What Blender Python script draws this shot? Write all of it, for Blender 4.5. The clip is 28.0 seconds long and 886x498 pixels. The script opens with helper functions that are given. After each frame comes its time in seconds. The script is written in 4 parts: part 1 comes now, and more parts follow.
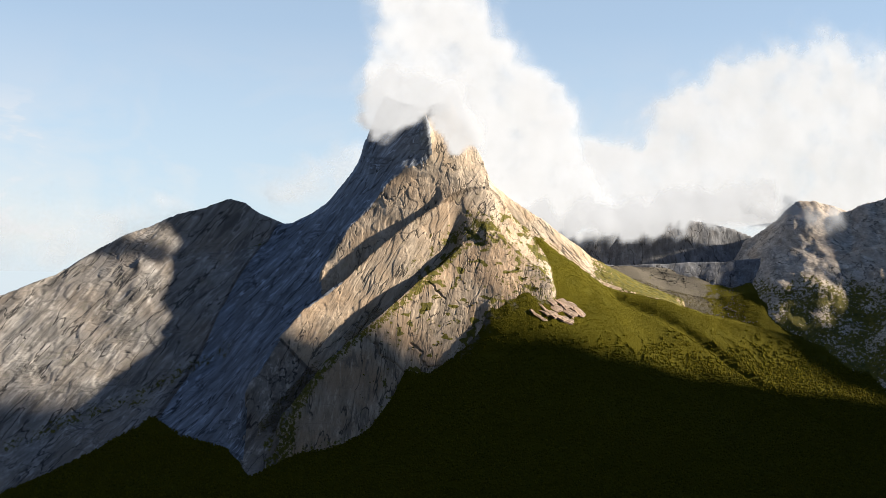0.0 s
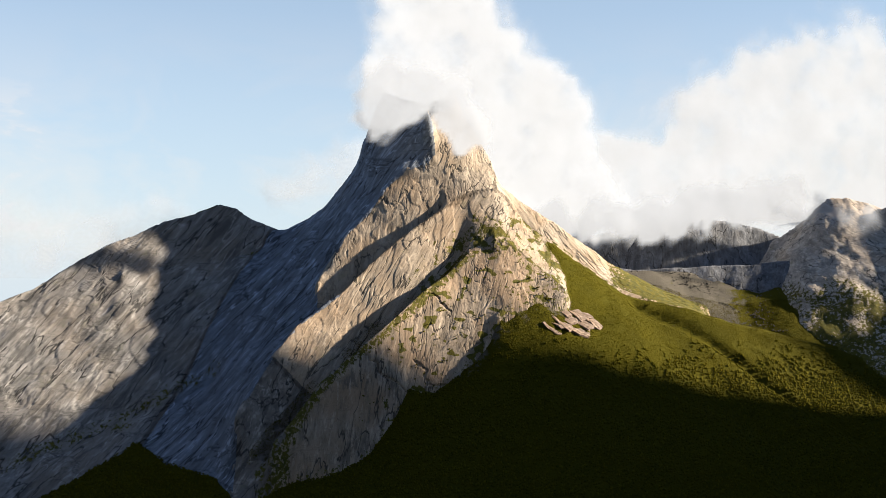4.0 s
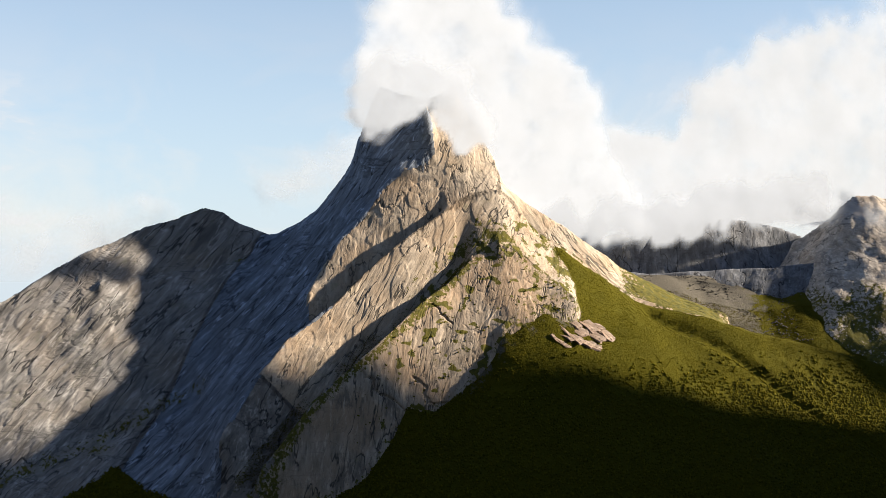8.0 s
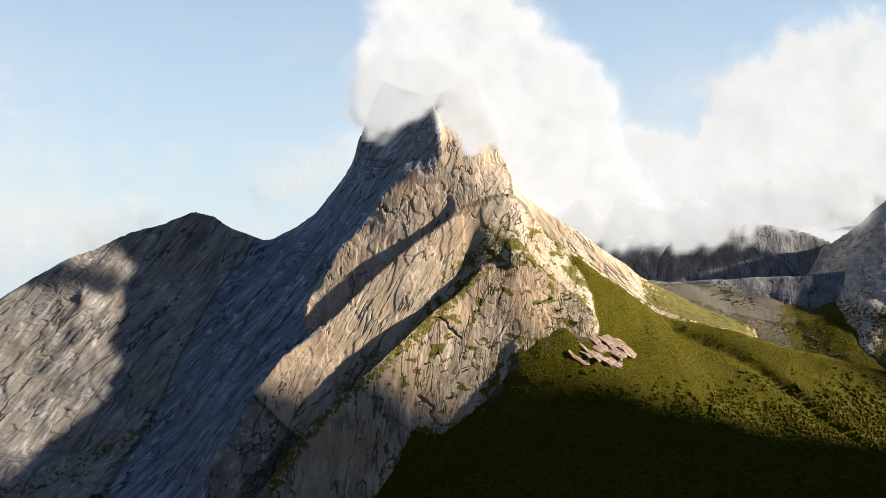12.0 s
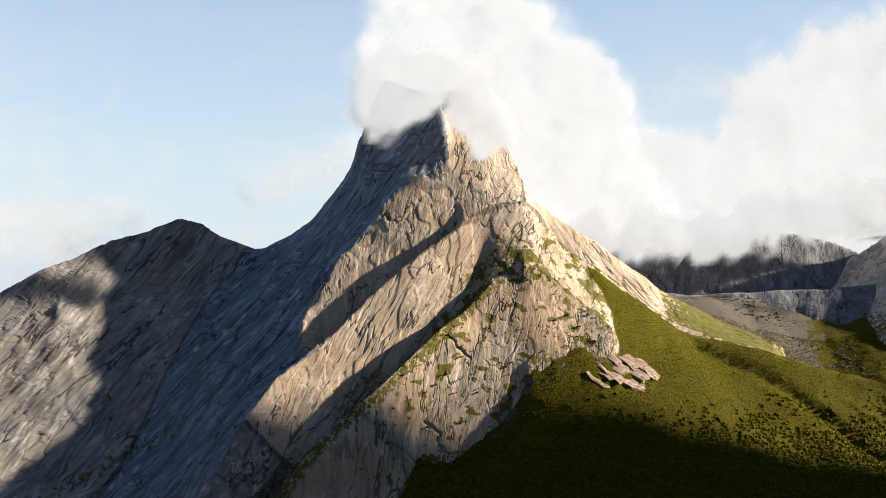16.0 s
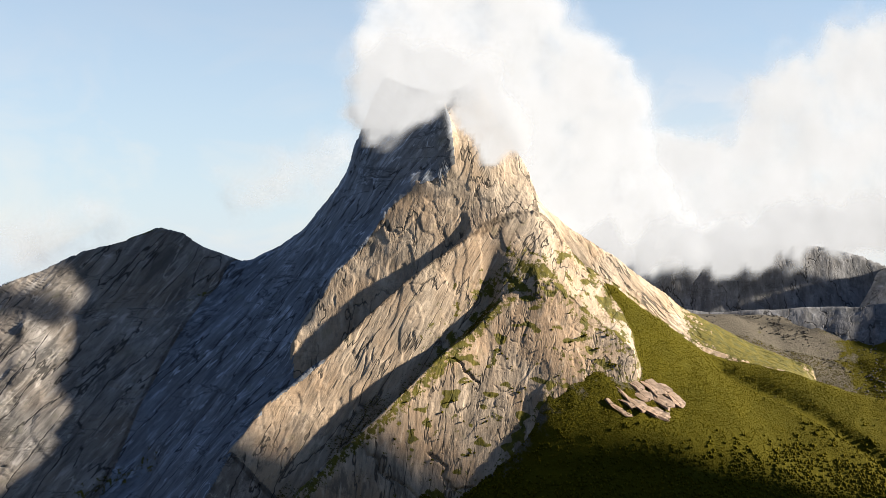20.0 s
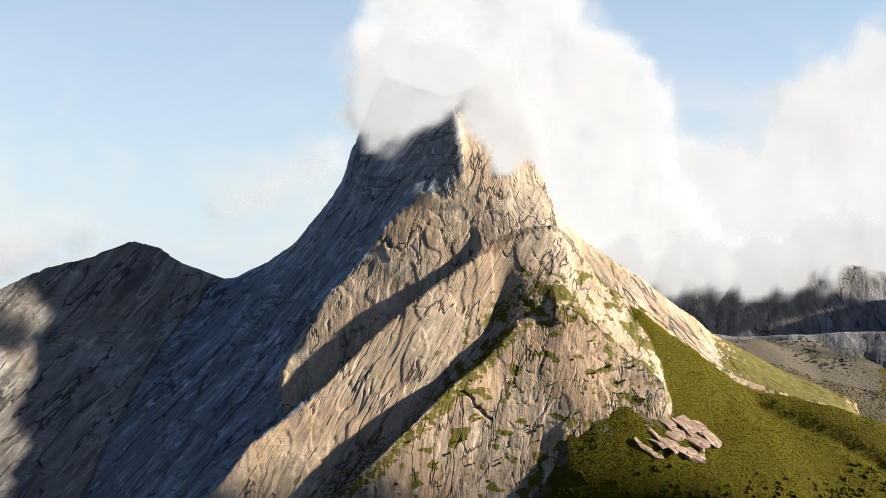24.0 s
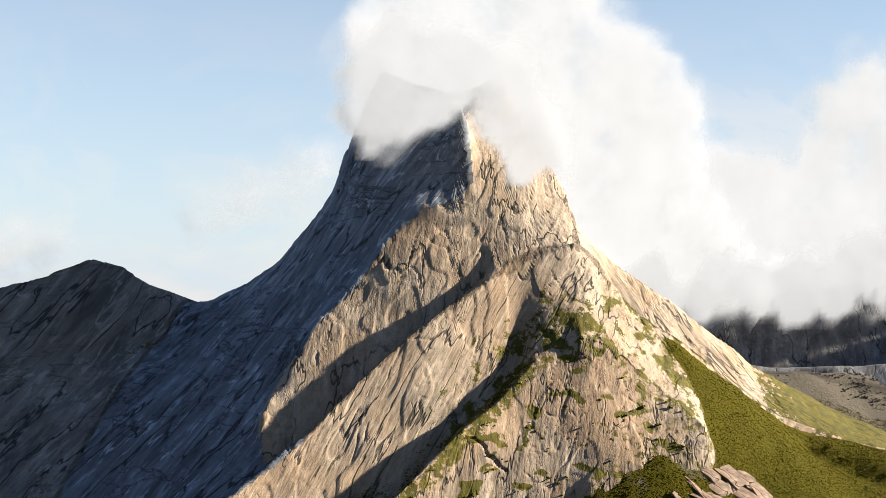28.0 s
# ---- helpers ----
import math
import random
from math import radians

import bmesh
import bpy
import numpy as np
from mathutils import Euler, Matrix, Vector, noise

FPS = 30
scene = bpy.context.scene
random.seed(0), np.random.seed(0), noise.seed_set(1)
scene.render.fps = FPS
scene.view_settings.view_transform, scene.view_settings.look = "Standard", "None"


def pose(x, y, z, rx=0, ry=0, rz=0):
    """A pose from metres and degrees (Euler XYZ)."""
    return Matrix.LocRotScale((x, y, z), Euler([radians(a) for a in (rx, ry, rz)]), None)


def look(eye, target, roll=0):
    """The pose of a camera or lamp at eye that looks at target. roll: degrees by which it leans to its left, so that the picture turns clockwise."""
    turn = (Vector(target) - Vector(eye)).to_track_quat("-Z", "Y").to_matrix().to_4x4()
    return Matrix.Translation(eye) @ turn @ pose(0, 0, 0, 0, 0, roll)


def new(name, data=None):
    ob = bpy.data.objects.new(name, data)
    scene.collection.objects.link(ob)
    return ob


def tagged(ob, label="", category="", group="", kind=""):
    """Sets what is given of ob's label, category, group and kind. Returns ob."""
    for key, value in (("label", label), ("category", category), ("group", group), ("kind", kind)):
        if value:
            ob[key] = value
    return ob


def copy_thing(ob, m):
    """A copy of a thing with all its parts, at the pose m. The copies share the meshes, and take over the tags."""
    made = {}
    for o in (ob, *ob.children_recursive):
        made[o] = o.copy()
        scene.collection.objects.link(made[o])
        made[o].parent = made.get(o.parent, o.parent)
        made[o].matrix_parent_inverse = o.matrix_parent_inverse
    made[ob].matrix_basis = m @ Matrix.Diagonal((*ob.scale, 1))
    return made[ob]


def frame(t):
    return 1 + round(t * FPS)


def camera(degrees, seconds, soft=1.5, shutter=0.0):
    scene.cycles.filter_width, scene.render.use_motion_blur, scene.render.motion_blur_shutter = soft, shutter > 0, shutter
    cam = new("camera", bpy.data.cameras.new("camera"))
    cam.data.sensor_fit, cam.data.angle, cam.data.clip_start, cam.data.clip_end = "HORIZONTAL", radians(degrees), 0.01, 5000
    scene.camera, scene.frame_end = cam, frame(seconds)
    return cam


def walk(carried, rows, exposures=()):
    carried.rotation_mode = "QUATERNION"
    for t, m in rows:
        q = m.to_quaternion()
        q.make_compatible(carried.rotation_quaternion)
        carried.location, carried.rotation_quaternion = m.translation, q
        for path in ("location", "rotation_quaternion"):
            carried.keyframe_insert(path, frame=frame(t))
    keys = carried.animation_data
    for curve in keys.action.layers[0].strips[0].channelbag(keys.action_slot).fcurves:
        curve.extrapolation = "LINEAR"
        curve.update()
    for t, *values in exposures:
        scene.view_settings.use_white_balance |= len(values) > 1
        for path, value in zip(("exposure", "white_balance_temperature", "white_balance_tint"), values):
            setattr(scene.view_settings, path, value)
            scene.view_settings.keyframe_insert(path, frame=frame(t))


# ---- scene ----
cam = camera(40.94, 28.0, 0.8)
PATH = [
    (0.0, -7.62, -332.44, 505.45, 92.227, -0.914, -0.753),
    (1.0, -2.61, -299.58, 515.49, 92.048, -0.746, -0.527),
    (2.0, 1.27, -267.94, 525.11, 91.854, -0.588, -0.325),
    (3.0, 4.39, -237.55, 534.27, 91.651, -0.443, -0.155),
    (6.0, 10.67, -152.24, 560.32, 91.043, -0.084, 0.124),
    (7.0, 12.01, -125.17, 567.92, 90.840, -0.019, 0.146),
    (8.0, 11.71, -98.45, 574.99, 90.667, 0.006, 0.195),
    (9.0, 10.35, -71.71, 581.47, 90.522, 0.002, 0.236),
    (10.0, 8.19, -44.68, 587.27, 90.401, -0.020, 0.243),
    (11.0, 4.80, -17.40, 592.32, 90.305, -0.050, 0.210),
    (12.0, 0.25, 9.79, 596.80, 90.240, -0.092, 0.120),
    (15.0, -17.93, 90.09, 608.71, 90.139, -0.273, -0.391),
    (16.0, -24.94, 116.74, 612.30, 90.135, -0.341, -0.628),
    (17.0, -32.20, 143.74, 615.54, 90.158, -0.411, -0.901),
    (18.0, -39.43, 171.65, 618.19, 90.194, -0.477, -1.170),
    (19.0, -45.73, 200.68, 620.55, 90.246, -0.544, -1.434),
    (20.0, -50.90, 230.69, 622.61, 90.307, -0.622, -1.675),
    (21.0, -56.01, 261.32, 625.40, 90.401, -0.709, -1.863),
    (24.0, -67.62, 357.78, 633.20, 90.685, -0.958, -2.411),
    (25.0, -70.82, 391.87, 635.87, 90.783, -1.030, -2.595),
    (26.0, -73.71, 427.50, 638.74, 90.884, -1.097, -2.774),
    (27.0, -76.24, 464.48, 641.77, 90.990, -1.159, -2.947),
    (28.0, -78.30, 502.42, 644.93, 91.100, -1.215, -3.115),
]
walk(cam, [(t, pose(*r)) for t, *r in PATH])

# ---- sky and sun ----
TO_SUN = Vector((0.93, -0.045, 0.36)).normalized()
world = bpy.data.worlds.new("world")
scene.world = world
world.use_nodes = True
sky = world.node_tree.nodes.new("ShaderNodeTexSky")
sky.sky_type, sky.sun_disc = "NISHITA", False
sky.sun_elevation, sky.sun_rotation = math.asin(TO_SUN.z), math.atan2(TO_SUN.x, TO_SUN.y)
sky.altitude, sky.dust_density = 600, 0.2
sky.ozone_density = 2.5
background = world.node_tree.nodes["Background"]
world.node_tree.links.new(sky.outputs[0], background.inputs[0])
background.inputs[1].default_value = 0.044
sun = new("sun", bpy.data.lights.new("sun", "SUN"))
sun.data.energy, sun.data.angle, sun.data.color = 5.0, radians(1.3), (1.0, 0.86, 0.68)
sun.matrix_world = look(TO_SUN * 3000, (0, 0, 0))
scene.view_settings.exposure = 1.9

# ---- terrain mathematics: noise, ridges and slopes, in metres ----
def gnoise(p, seed=0):
    """Gradient noise in three dimensions, about -1 to 1."""
    p = np.asarray(p, np.float32)
    i = np.floor(p).astype(np.int64)
    f = p - i
    u = f * f * f * (f * (f * 6 - 15) + 10)
    total = np.zeros(len(p), np.float32)
    for dx in (0, 1):
        wx = u[:, 0] if dx else 1 - u[:, 0]
        for dy in (0, 1):
            wy = u[:, 1] if dy else 1 - u[:, 1]
            for dz in (0, 1):
                h = (i[:, 0] + dx) * 73856093 ^ (i[:, 1] + dy) * 19349663 ^ (i[:, 2] + dz) * 83492791 ^ (seed * 2654435761)
                h = (h ^ (h >> 13)) * 1274126177 & 0x7FFFFFFF
                h = (h ^ (h >> 15)).astype(np.int64)
                gx, gy, gz = (h & 255) / 127.5 - 1, (h >> 8 & 255) / 127.5 - 1, (h >> 16 & 255) / 127.5 - 1
                w = wx * wy * (u[:, 2] if dz else 1 - u[:, 2])
                total += w * (gx * (f[:, 0] - dx) + gy * (f[:, 1] - dy) + gz * (f[:, 2] - dz))
    return total * 1.4


def fbm(p, octaves, seed=0, gain=0.5):
    p = np.asarray(p, np.float32)
    total, a = 0, 1.0
    for k in range(octaves):
        total = total + a * gnoise(p * 2.03**k, seed + k)
        a *= gain
    return total


def smooth(a, b, x):
    t = np.clip((x - a) / (b - a), 0, 1)
    return t * t * (3 - 2 * t)


def ridge(crest, left, right, x, y, fall=1.4):
    """The height of a mountain ridge: a crest line (x, y, z) whose flanks fall away on either side. A flank is (steepness at the
    crest, steepness far below, metres over which it eases)."""
    nearest, side, best = np.full(np.shape(x), 1e9), np.zeros(np.shape(x)), np.full(np.shape(x), -1e4)
    seen = []
    for (ax, ay, az), (bx, by, bz) in zip(crest, crest[1:]):
        ux, uy = bx - ax, by - ay
        n = math.hypot(ux, uy)
        s = ((x - ax) * ux + (y - ay) * uy) / n
        t = np.clip(s / n, 0, 1)
        ex, ey = x - ax - t * ux, y - ay - t * uy
        d = np.hypot(ex, ey)
        sine = np.clip(1.6 * (ux * ey - uy * ex) / (n * np.maximum(d, 1e-3)), -1, 1)
        closer = (d < nearest - 1e-6) | ((d < nearest + 1e-6) & (np.abs(sine) > np.abs(side)))
        nearest, side = np.where(closer, d, nearest), np.where(closer, sine, side)
        past = np.maximum(-s, 0) * ((ax, ay, az) == crest[0]) + np.maximum(s - n, 0) * ((bx, by, bz) == crest[-1])
        seen.append((az + t * (bz - az) - fall * past, d))
    w = 0.5 + 0.5 * side
    steep, far, ease = (w * l + (1 - w) * r for l, r in zip(left, right))
    for z, d in seen:
        best = np.maximum(best, z - far * d - (steep - far) * ease * (1 - np.exp(-d / ease)))
    return best


def polyline_distance(line, x, y):
    best = np.full(np.shape(x), 1e9)
    for (ax, ay, *_), (bx, by, *_) in zip(line, line[1:]):
        ux, uy = bx - ax, by - ay
        t = np.clip(((x - ax) * ux + (y - ay) * uy) / (ux * ux + uy * uy), 0, 1)
        best = np.minimum(best, np.hypot(x - ax - t * ux, y - ay - t * uy))
    return best


WALL_CREST = [(-232, 1550, 612), (-196, 1545, 627), (-161, 1535, 656), (-137, 1528, 685), (-118, 1522, 718), (-109, 1518, 742), (-99, 1515, 766), (-91, 1512, 794), (-79, 1510, 816), (-53, 1505, 805), (-20, 1494, 795), (3, 1486, 802), (20, 1480, 815)]
TOWER_CREST = [(20, 1480, 814), (31, 1478, 787), (46, 1476, 763), (58, 1474, 740), (70, 1470, 719), (81, 1464, 691), (91, 1456, 671)]
ARETE = [(-18, 1458, 794), (-10, 1452, 752), (-6, 1447, 717), (-25, 1443, 702), (-44, 1440, 696), (-73, 1434, 670), (-89, 1428, 642), (-105, 1420, 623), (-125, 1413, 604), (-138, 1404, 578), (-152, 1398, 556), (-161, 1386, 538)]
SPUR = [(72, 1440, 668), (42, 1432, 661), (8, 1419, 641), (-31, 1406, 614), (-64, 1395, 588), (-96, 1383, 558), (-127, 1371, 525), (-155, 1358, 502), (-182, 1344, 482), (-209, 1313, 445), (-226, 1287, 416), (-246, 1252, 373)]
BUTTRESS = [(75, 1410, 601), (66, 1408, 592), (42, 1400, 579), (9, 1381, 546), (-18, 1366, 527), (-46, 1351, 501), (-79, 1333, 471), (-115, 1315, 441), (-144, 1294, 415), (-170, 1267, 380), (-201, 1232, 336)]
NEAR_EDGE = [(72, 1440, 668), (86, 1446, 664), (100, 1448, 649), (115, 1448, 632), (131, 1449, 616), (149, 1450, 603), (171, 1452, 591), (200, 1462, 568), (255, 1478, 533)]
SHIELD = [(76, 1405, 601), (99, 1410, 593), (136, 1410, 564), (173, 1395, 531)]
SADDLE = [(76, 1440, 672), (94, 1456, 669), (116, 1464, 654), (142, 1474, 638), (164, 1484, 627), (206, 1503, 597), (240, 1514, 575), (261, 1519, 561), (320, 1525, 532), (390, 1515, 505)]
SLOPE = [(108, 1452, 609), (140, 1463, 591), (190, 1473, 562), (255, 1478, 531), (324, 1475, 508), (378, 1468, 494), (495, 1463, 463), (663, 1452, 426), (824, 1435, 389)]
DOME = [(-701, 1362, 461), (-601, 1398, 505), (-533, 1430, 540), (-498, 1446, 569), (-441, 1464, 598), (-401, 1477, 618), (-345, 1492, 638), (-314, 1500, 648), (-290, 1506, 643), (-271, 1520, 629), (-255, 1534, 622), (-232, 1550, 612)]
DOME_LEDGE = [(-256, 1517, 588), (-266, 1512, 581), (-299, 1490, 569), (-328, 1480, 566), (-366, 1468, 561), (-394, 1456, 556), (-437, 1434, 549)]
SLAB_DIP = [(-297, 1388, 417), (-350, 1373, 393), (-409, 1354, 353), (-481, 1331, 331), (-543, 1307, 302), (-608, 1278, 274)]
SLAB_RIB = [(-295, 1378, 406), (-369, 1352, 366), (-439, 1322, 325), (-505, 1288, 285), (-570, 1258, 253), (-606, 1239, 232)]
WALL_FOOT = [(-604, 1235, 218), (-552, 1250, 241), (-513, 1267, 258), (-480, 1281, 275), (-433, 1301, 302), (-384, 1320, 332), (-356, 1300, 317), (-321, 1276, 309), (-270, 1244, 298), (-233, 1205, 264)]
BUTTRESS_FOOT = [(173, 1388, 524), (148, 1378, 506), (117, 1374, 505), (80, 1366, 490), (70, 1356, 456), (37, 1346, 421), (1, 1335, 396), (-37, 1332, 399), (-57, 1308, 357), (-86, 1290, 318), (-123, 1270, 301), (-181, 1248, 292), (-233, 1205, 264)]
BACK = [(173, 1725, 612), (247, 1725, 616), (294, 1718, 624), (374, 1710, 636), (439, 1710, 643), (483, 1710, 640), (520, 1710, 628), (550, 1702, 614)]
BENCH = [(226, 1635, 565), (303, 1628, 558), (362, 1620, 562), (432, 1620, 565), (483, 1612, 568), (544, 1612, 576)]
RIGHT = [(528, 1710, 604), (548, 1695, 613), (587, 1672, 647), (613, 1658, 673), (642, 1650, 675), (696, 1650, 658), (733, 1635, 673), (798, 1620, 699), (919, 1605, 742)]
HILL = [(536, 1590, 525), (579, 1582, 552), (635, 1575, 575), (718, 1560, 598), (849, 1545, 628)]
CREASE = [(277, 1457), (344, 1438), (381, 1421), (440, 1376), (497, 1339), (566, 1291)]
SUNWARD = [(1620, 300, 1300), (1600, 900, 1300), (1600, 1218, 1240), (1600, 1243, 1160), (1600, 1258, 1115), (1600, 1269, 1070), (1600, 1272, 1030), (1600, 1276, 880), (1600, 1280, 700), (1600, 1303, 700), (1600, 1330, 792), (1600, 1373, 842), (1600, 1414, 905), (1600, 1430, 870), (1600, 1458, 760), (1600, 1500, 620), (1620, 1700, 504)]


def shifted(line, dx, dy, dz):
    return [(x + dx, y + dy, z + dz) for x, y, z in line]


class Span:
    """A surface stretched like a skin over structure lines: crests, gullies, ledges and feet."""

    def __init__(self, lines, x0, x1, y0, y1, cell):
        self.x0, self.y0 = x0, y0
        z = None
        for size in (cell * 16, cell * 8, cell * 4, cell * 2, cell):
            w, h = int(round((x1 - x0) / size)) + 1, int(round((y1 - y0) / size)) + 1
            total, count = np.zeros((h, w)), np.zeros((h, w))
            for line in lines:
                for a, b in zip(line, line[1:]):
                    n = max(2, int(2 * math.hypot(b[0] - a[0], b[1] - a[1]) / size) + 2)
                    t = np.linspace(0, 1, n)[:, None]
                    p = np.array(a, float) * (1 - t) + np.array(b, float) * t
                    c, r = np.rint((p[:, 0] - x0) / size).astype(int), np.rint((p[:, 1] - y0) / size).astype(int)
                    ok = (c >= 0) & (c < w) & (r >= 0) & (r < h)
                    np.add.at(total, (r[ok], c[ok]), p[ok, 2])
                    np.add.at(count, (r[ok], c[ok]), 1)
            held = count > 0
            fixed = total / np.maximum(count, 1)
            if z is None:
                z = np.full((h, w), fixed[held].mean())
            else:
                r, c = np.minimum(np.arange(h) // 2, z.shape[0] - 1), np.minimum(np.arange(w) // 2, z.shape[1] - 1)
                z = z[r][:, c]
            z = np.where(held, fixed, z)
            for k in range(260 if size > cell else 110):
                e = np.pad(z, 1, mode="edge")
                mean = (e[:-2, 1:-1] + e[2:, 1:-1] + e[1:-1, :-2] + e[1:-1, 2:]) / 4
                z = np.where(held, fixed, mean)
        e = np.pad(z, 1, mode="edge")
        self.z = 0.6 * z + 0.1 * (e[:-2, 1:-1] + e[2:, 1:-1] + e[1:-1, :-2] + e[1:-1, 2:])
        self.cell = cell

    def __call__(self, x, y):
        u, v = (np.asarray(x, float) - self.x0) / self.cell, (np.asarray(y, float) - self.y0) / self.cell
        h, w = self.z.shape
        out = np.maximum(np.maximum(-u, u - (w - 1)), np.maximum(-v, v - (h - 1)))
        u, v = np.clip(u, 0, w - 1.001), np.clip(v, 0, h - 1.001)
        i, j = u.astype(int), v.astype(int)
        f, g = u - i, v - j
        z = self.z
        return (z[j, i] * (1 - f) + z[j, i + 1] * f) * (1 - g) + (z[j + 1, i] * (1 - f) + z[j + 1, i + 1] * f) * g - 4 * self.cell * np.maximum(out, 0)


SKYLINE = DOME[:-1] + WALL_CREST
SPUR_GULLY = [(x - 4, y + 10, z - d) for (x, y, z), d in zip(SPUR[2:9], (2, 6, 9, 11, 11, 9, 6))]
RAMP_GULLY = [(x - 8, y + 16, z - d) for (x, y, z), d in zip(BUTTRESS[2:], (1, 3, 10, 20, 29, 33, 31, 26, 20))]
massif_skin = Span([WALL_CREST, shifted(DOME[6:], -3, 4, 0), shifted(DOME[6:], -6, 8, -1), shifted(WALL_CREST[:4], 0, 5, -1), TOWER_CREST, ARETE, SPUR, BUTTRESS, SHIELD, SADDLE, DOME, DOME_LEDGE, SLAB_DIP, SLAB_RIB, WALL_FOOT, BUTTRESS_FOOT,
                    SPUR_GULLY, RAMP_GULLY, shifted(SKYLINE, 0, 110, -190), shifted(TOWER_CREST, 25, 90, -190), shifted(SADDLE[4:], 20, 90, -120), [(-760, 1131, 90), (430, 1131, 90), (429, 1440, 300)],
                    shifted(WALL_FOOT, 0, -28, -60), shifted(BUTTRESS_FOOT[1:], 0, -24, -60), NEAR_EDGE, SLOPE[:6], shifted(SLOPE[3:6], 0, -40, -75)], -760, 430, 1130, 1690, 1.25)
FRONT = [(-760, 1060, 150), (-300, 1060, 175), (100, 1080, 190), (500, 1090, 180), (1000, 1090, 170)]
ground_skin = Span([SLOPE, shifted(NEAR_EDGE[5:], 0, -5, -2), shifted(SLOPE, 0, 60, -60), shifted(SHIELD[1:], 3, 4, -2), BUTTRESS_FOOT[1:], WALL_FOOT, shifted(WALL_FOOT[:6], -40, 25, -10), FRONT, shifted(FRONT, 0, -100, -30),
                    [(-760, 1200, 230), (-560, 1190, 240)]], -760, 1000, 960, 1560, 5.0)


def massif_height(x, y):
    return massif_skin(x, y)


def headwall_height(x, y):
    return ridge(BACK, (1.0, 0.8, 90), (2.6, 1.3, 60), x, y)


def bench_height(x, y):
    return ridge(BENCH, (0.1, 0.3, 90), (1.6, 1.1, 40), x, y)


def right_height(x, y):
    return ridge(RIGHT, (1.0, 0.8, 90), (1.2, 1.15, 60), x, y)


def hill_height(x, y):
    return ridge(HILL, (0.3, 0.5, 90), (1.0, 1.5, 40), x, y)


def ground_height(x, y):
    """The wooded fan below the buttress, the valley behind it and the deep valley floor."""
    fan = ground_skin(x, y) + 4 * np.sin(x / 37 + 1) * np.sin(y / 29 + x / 71) * smooth(150, 260, x) - 11 * np.exp(-((polyline_distance(CREASE, x, y) / 7) ** 2))
    valley = np.minimum(492 + 0.72 * (y - 1548) + 0.25 * np.maximum(457 - x, 0) + 14 * smooth(400, 520, x), 556) - 1.2 * np.maximum(1470 - y, 0) - 0.9 * np.maximum(230 - x, 0)
    return np.maximum(np.maximum(fan, valley), 150 + 0.02 * np.abs(x))


BEHIND = [(-3400, 2600, 900), (-3200, 600, 1150), (-2400, -700, 1850), (-900, -1400, 1950), (700, -1450, 1900), (1800, -1000, 1500)]


def behind_height(x, y):
    return ridge(BEHIND, (1.0, 1.8, 500), (1.0, 1.8, 500), x, y)


def sunward_height(x, y):
    return ridge(SUNWARD, (9.0, 5.0, 300), (9.0, 5.0, 300), x, y)


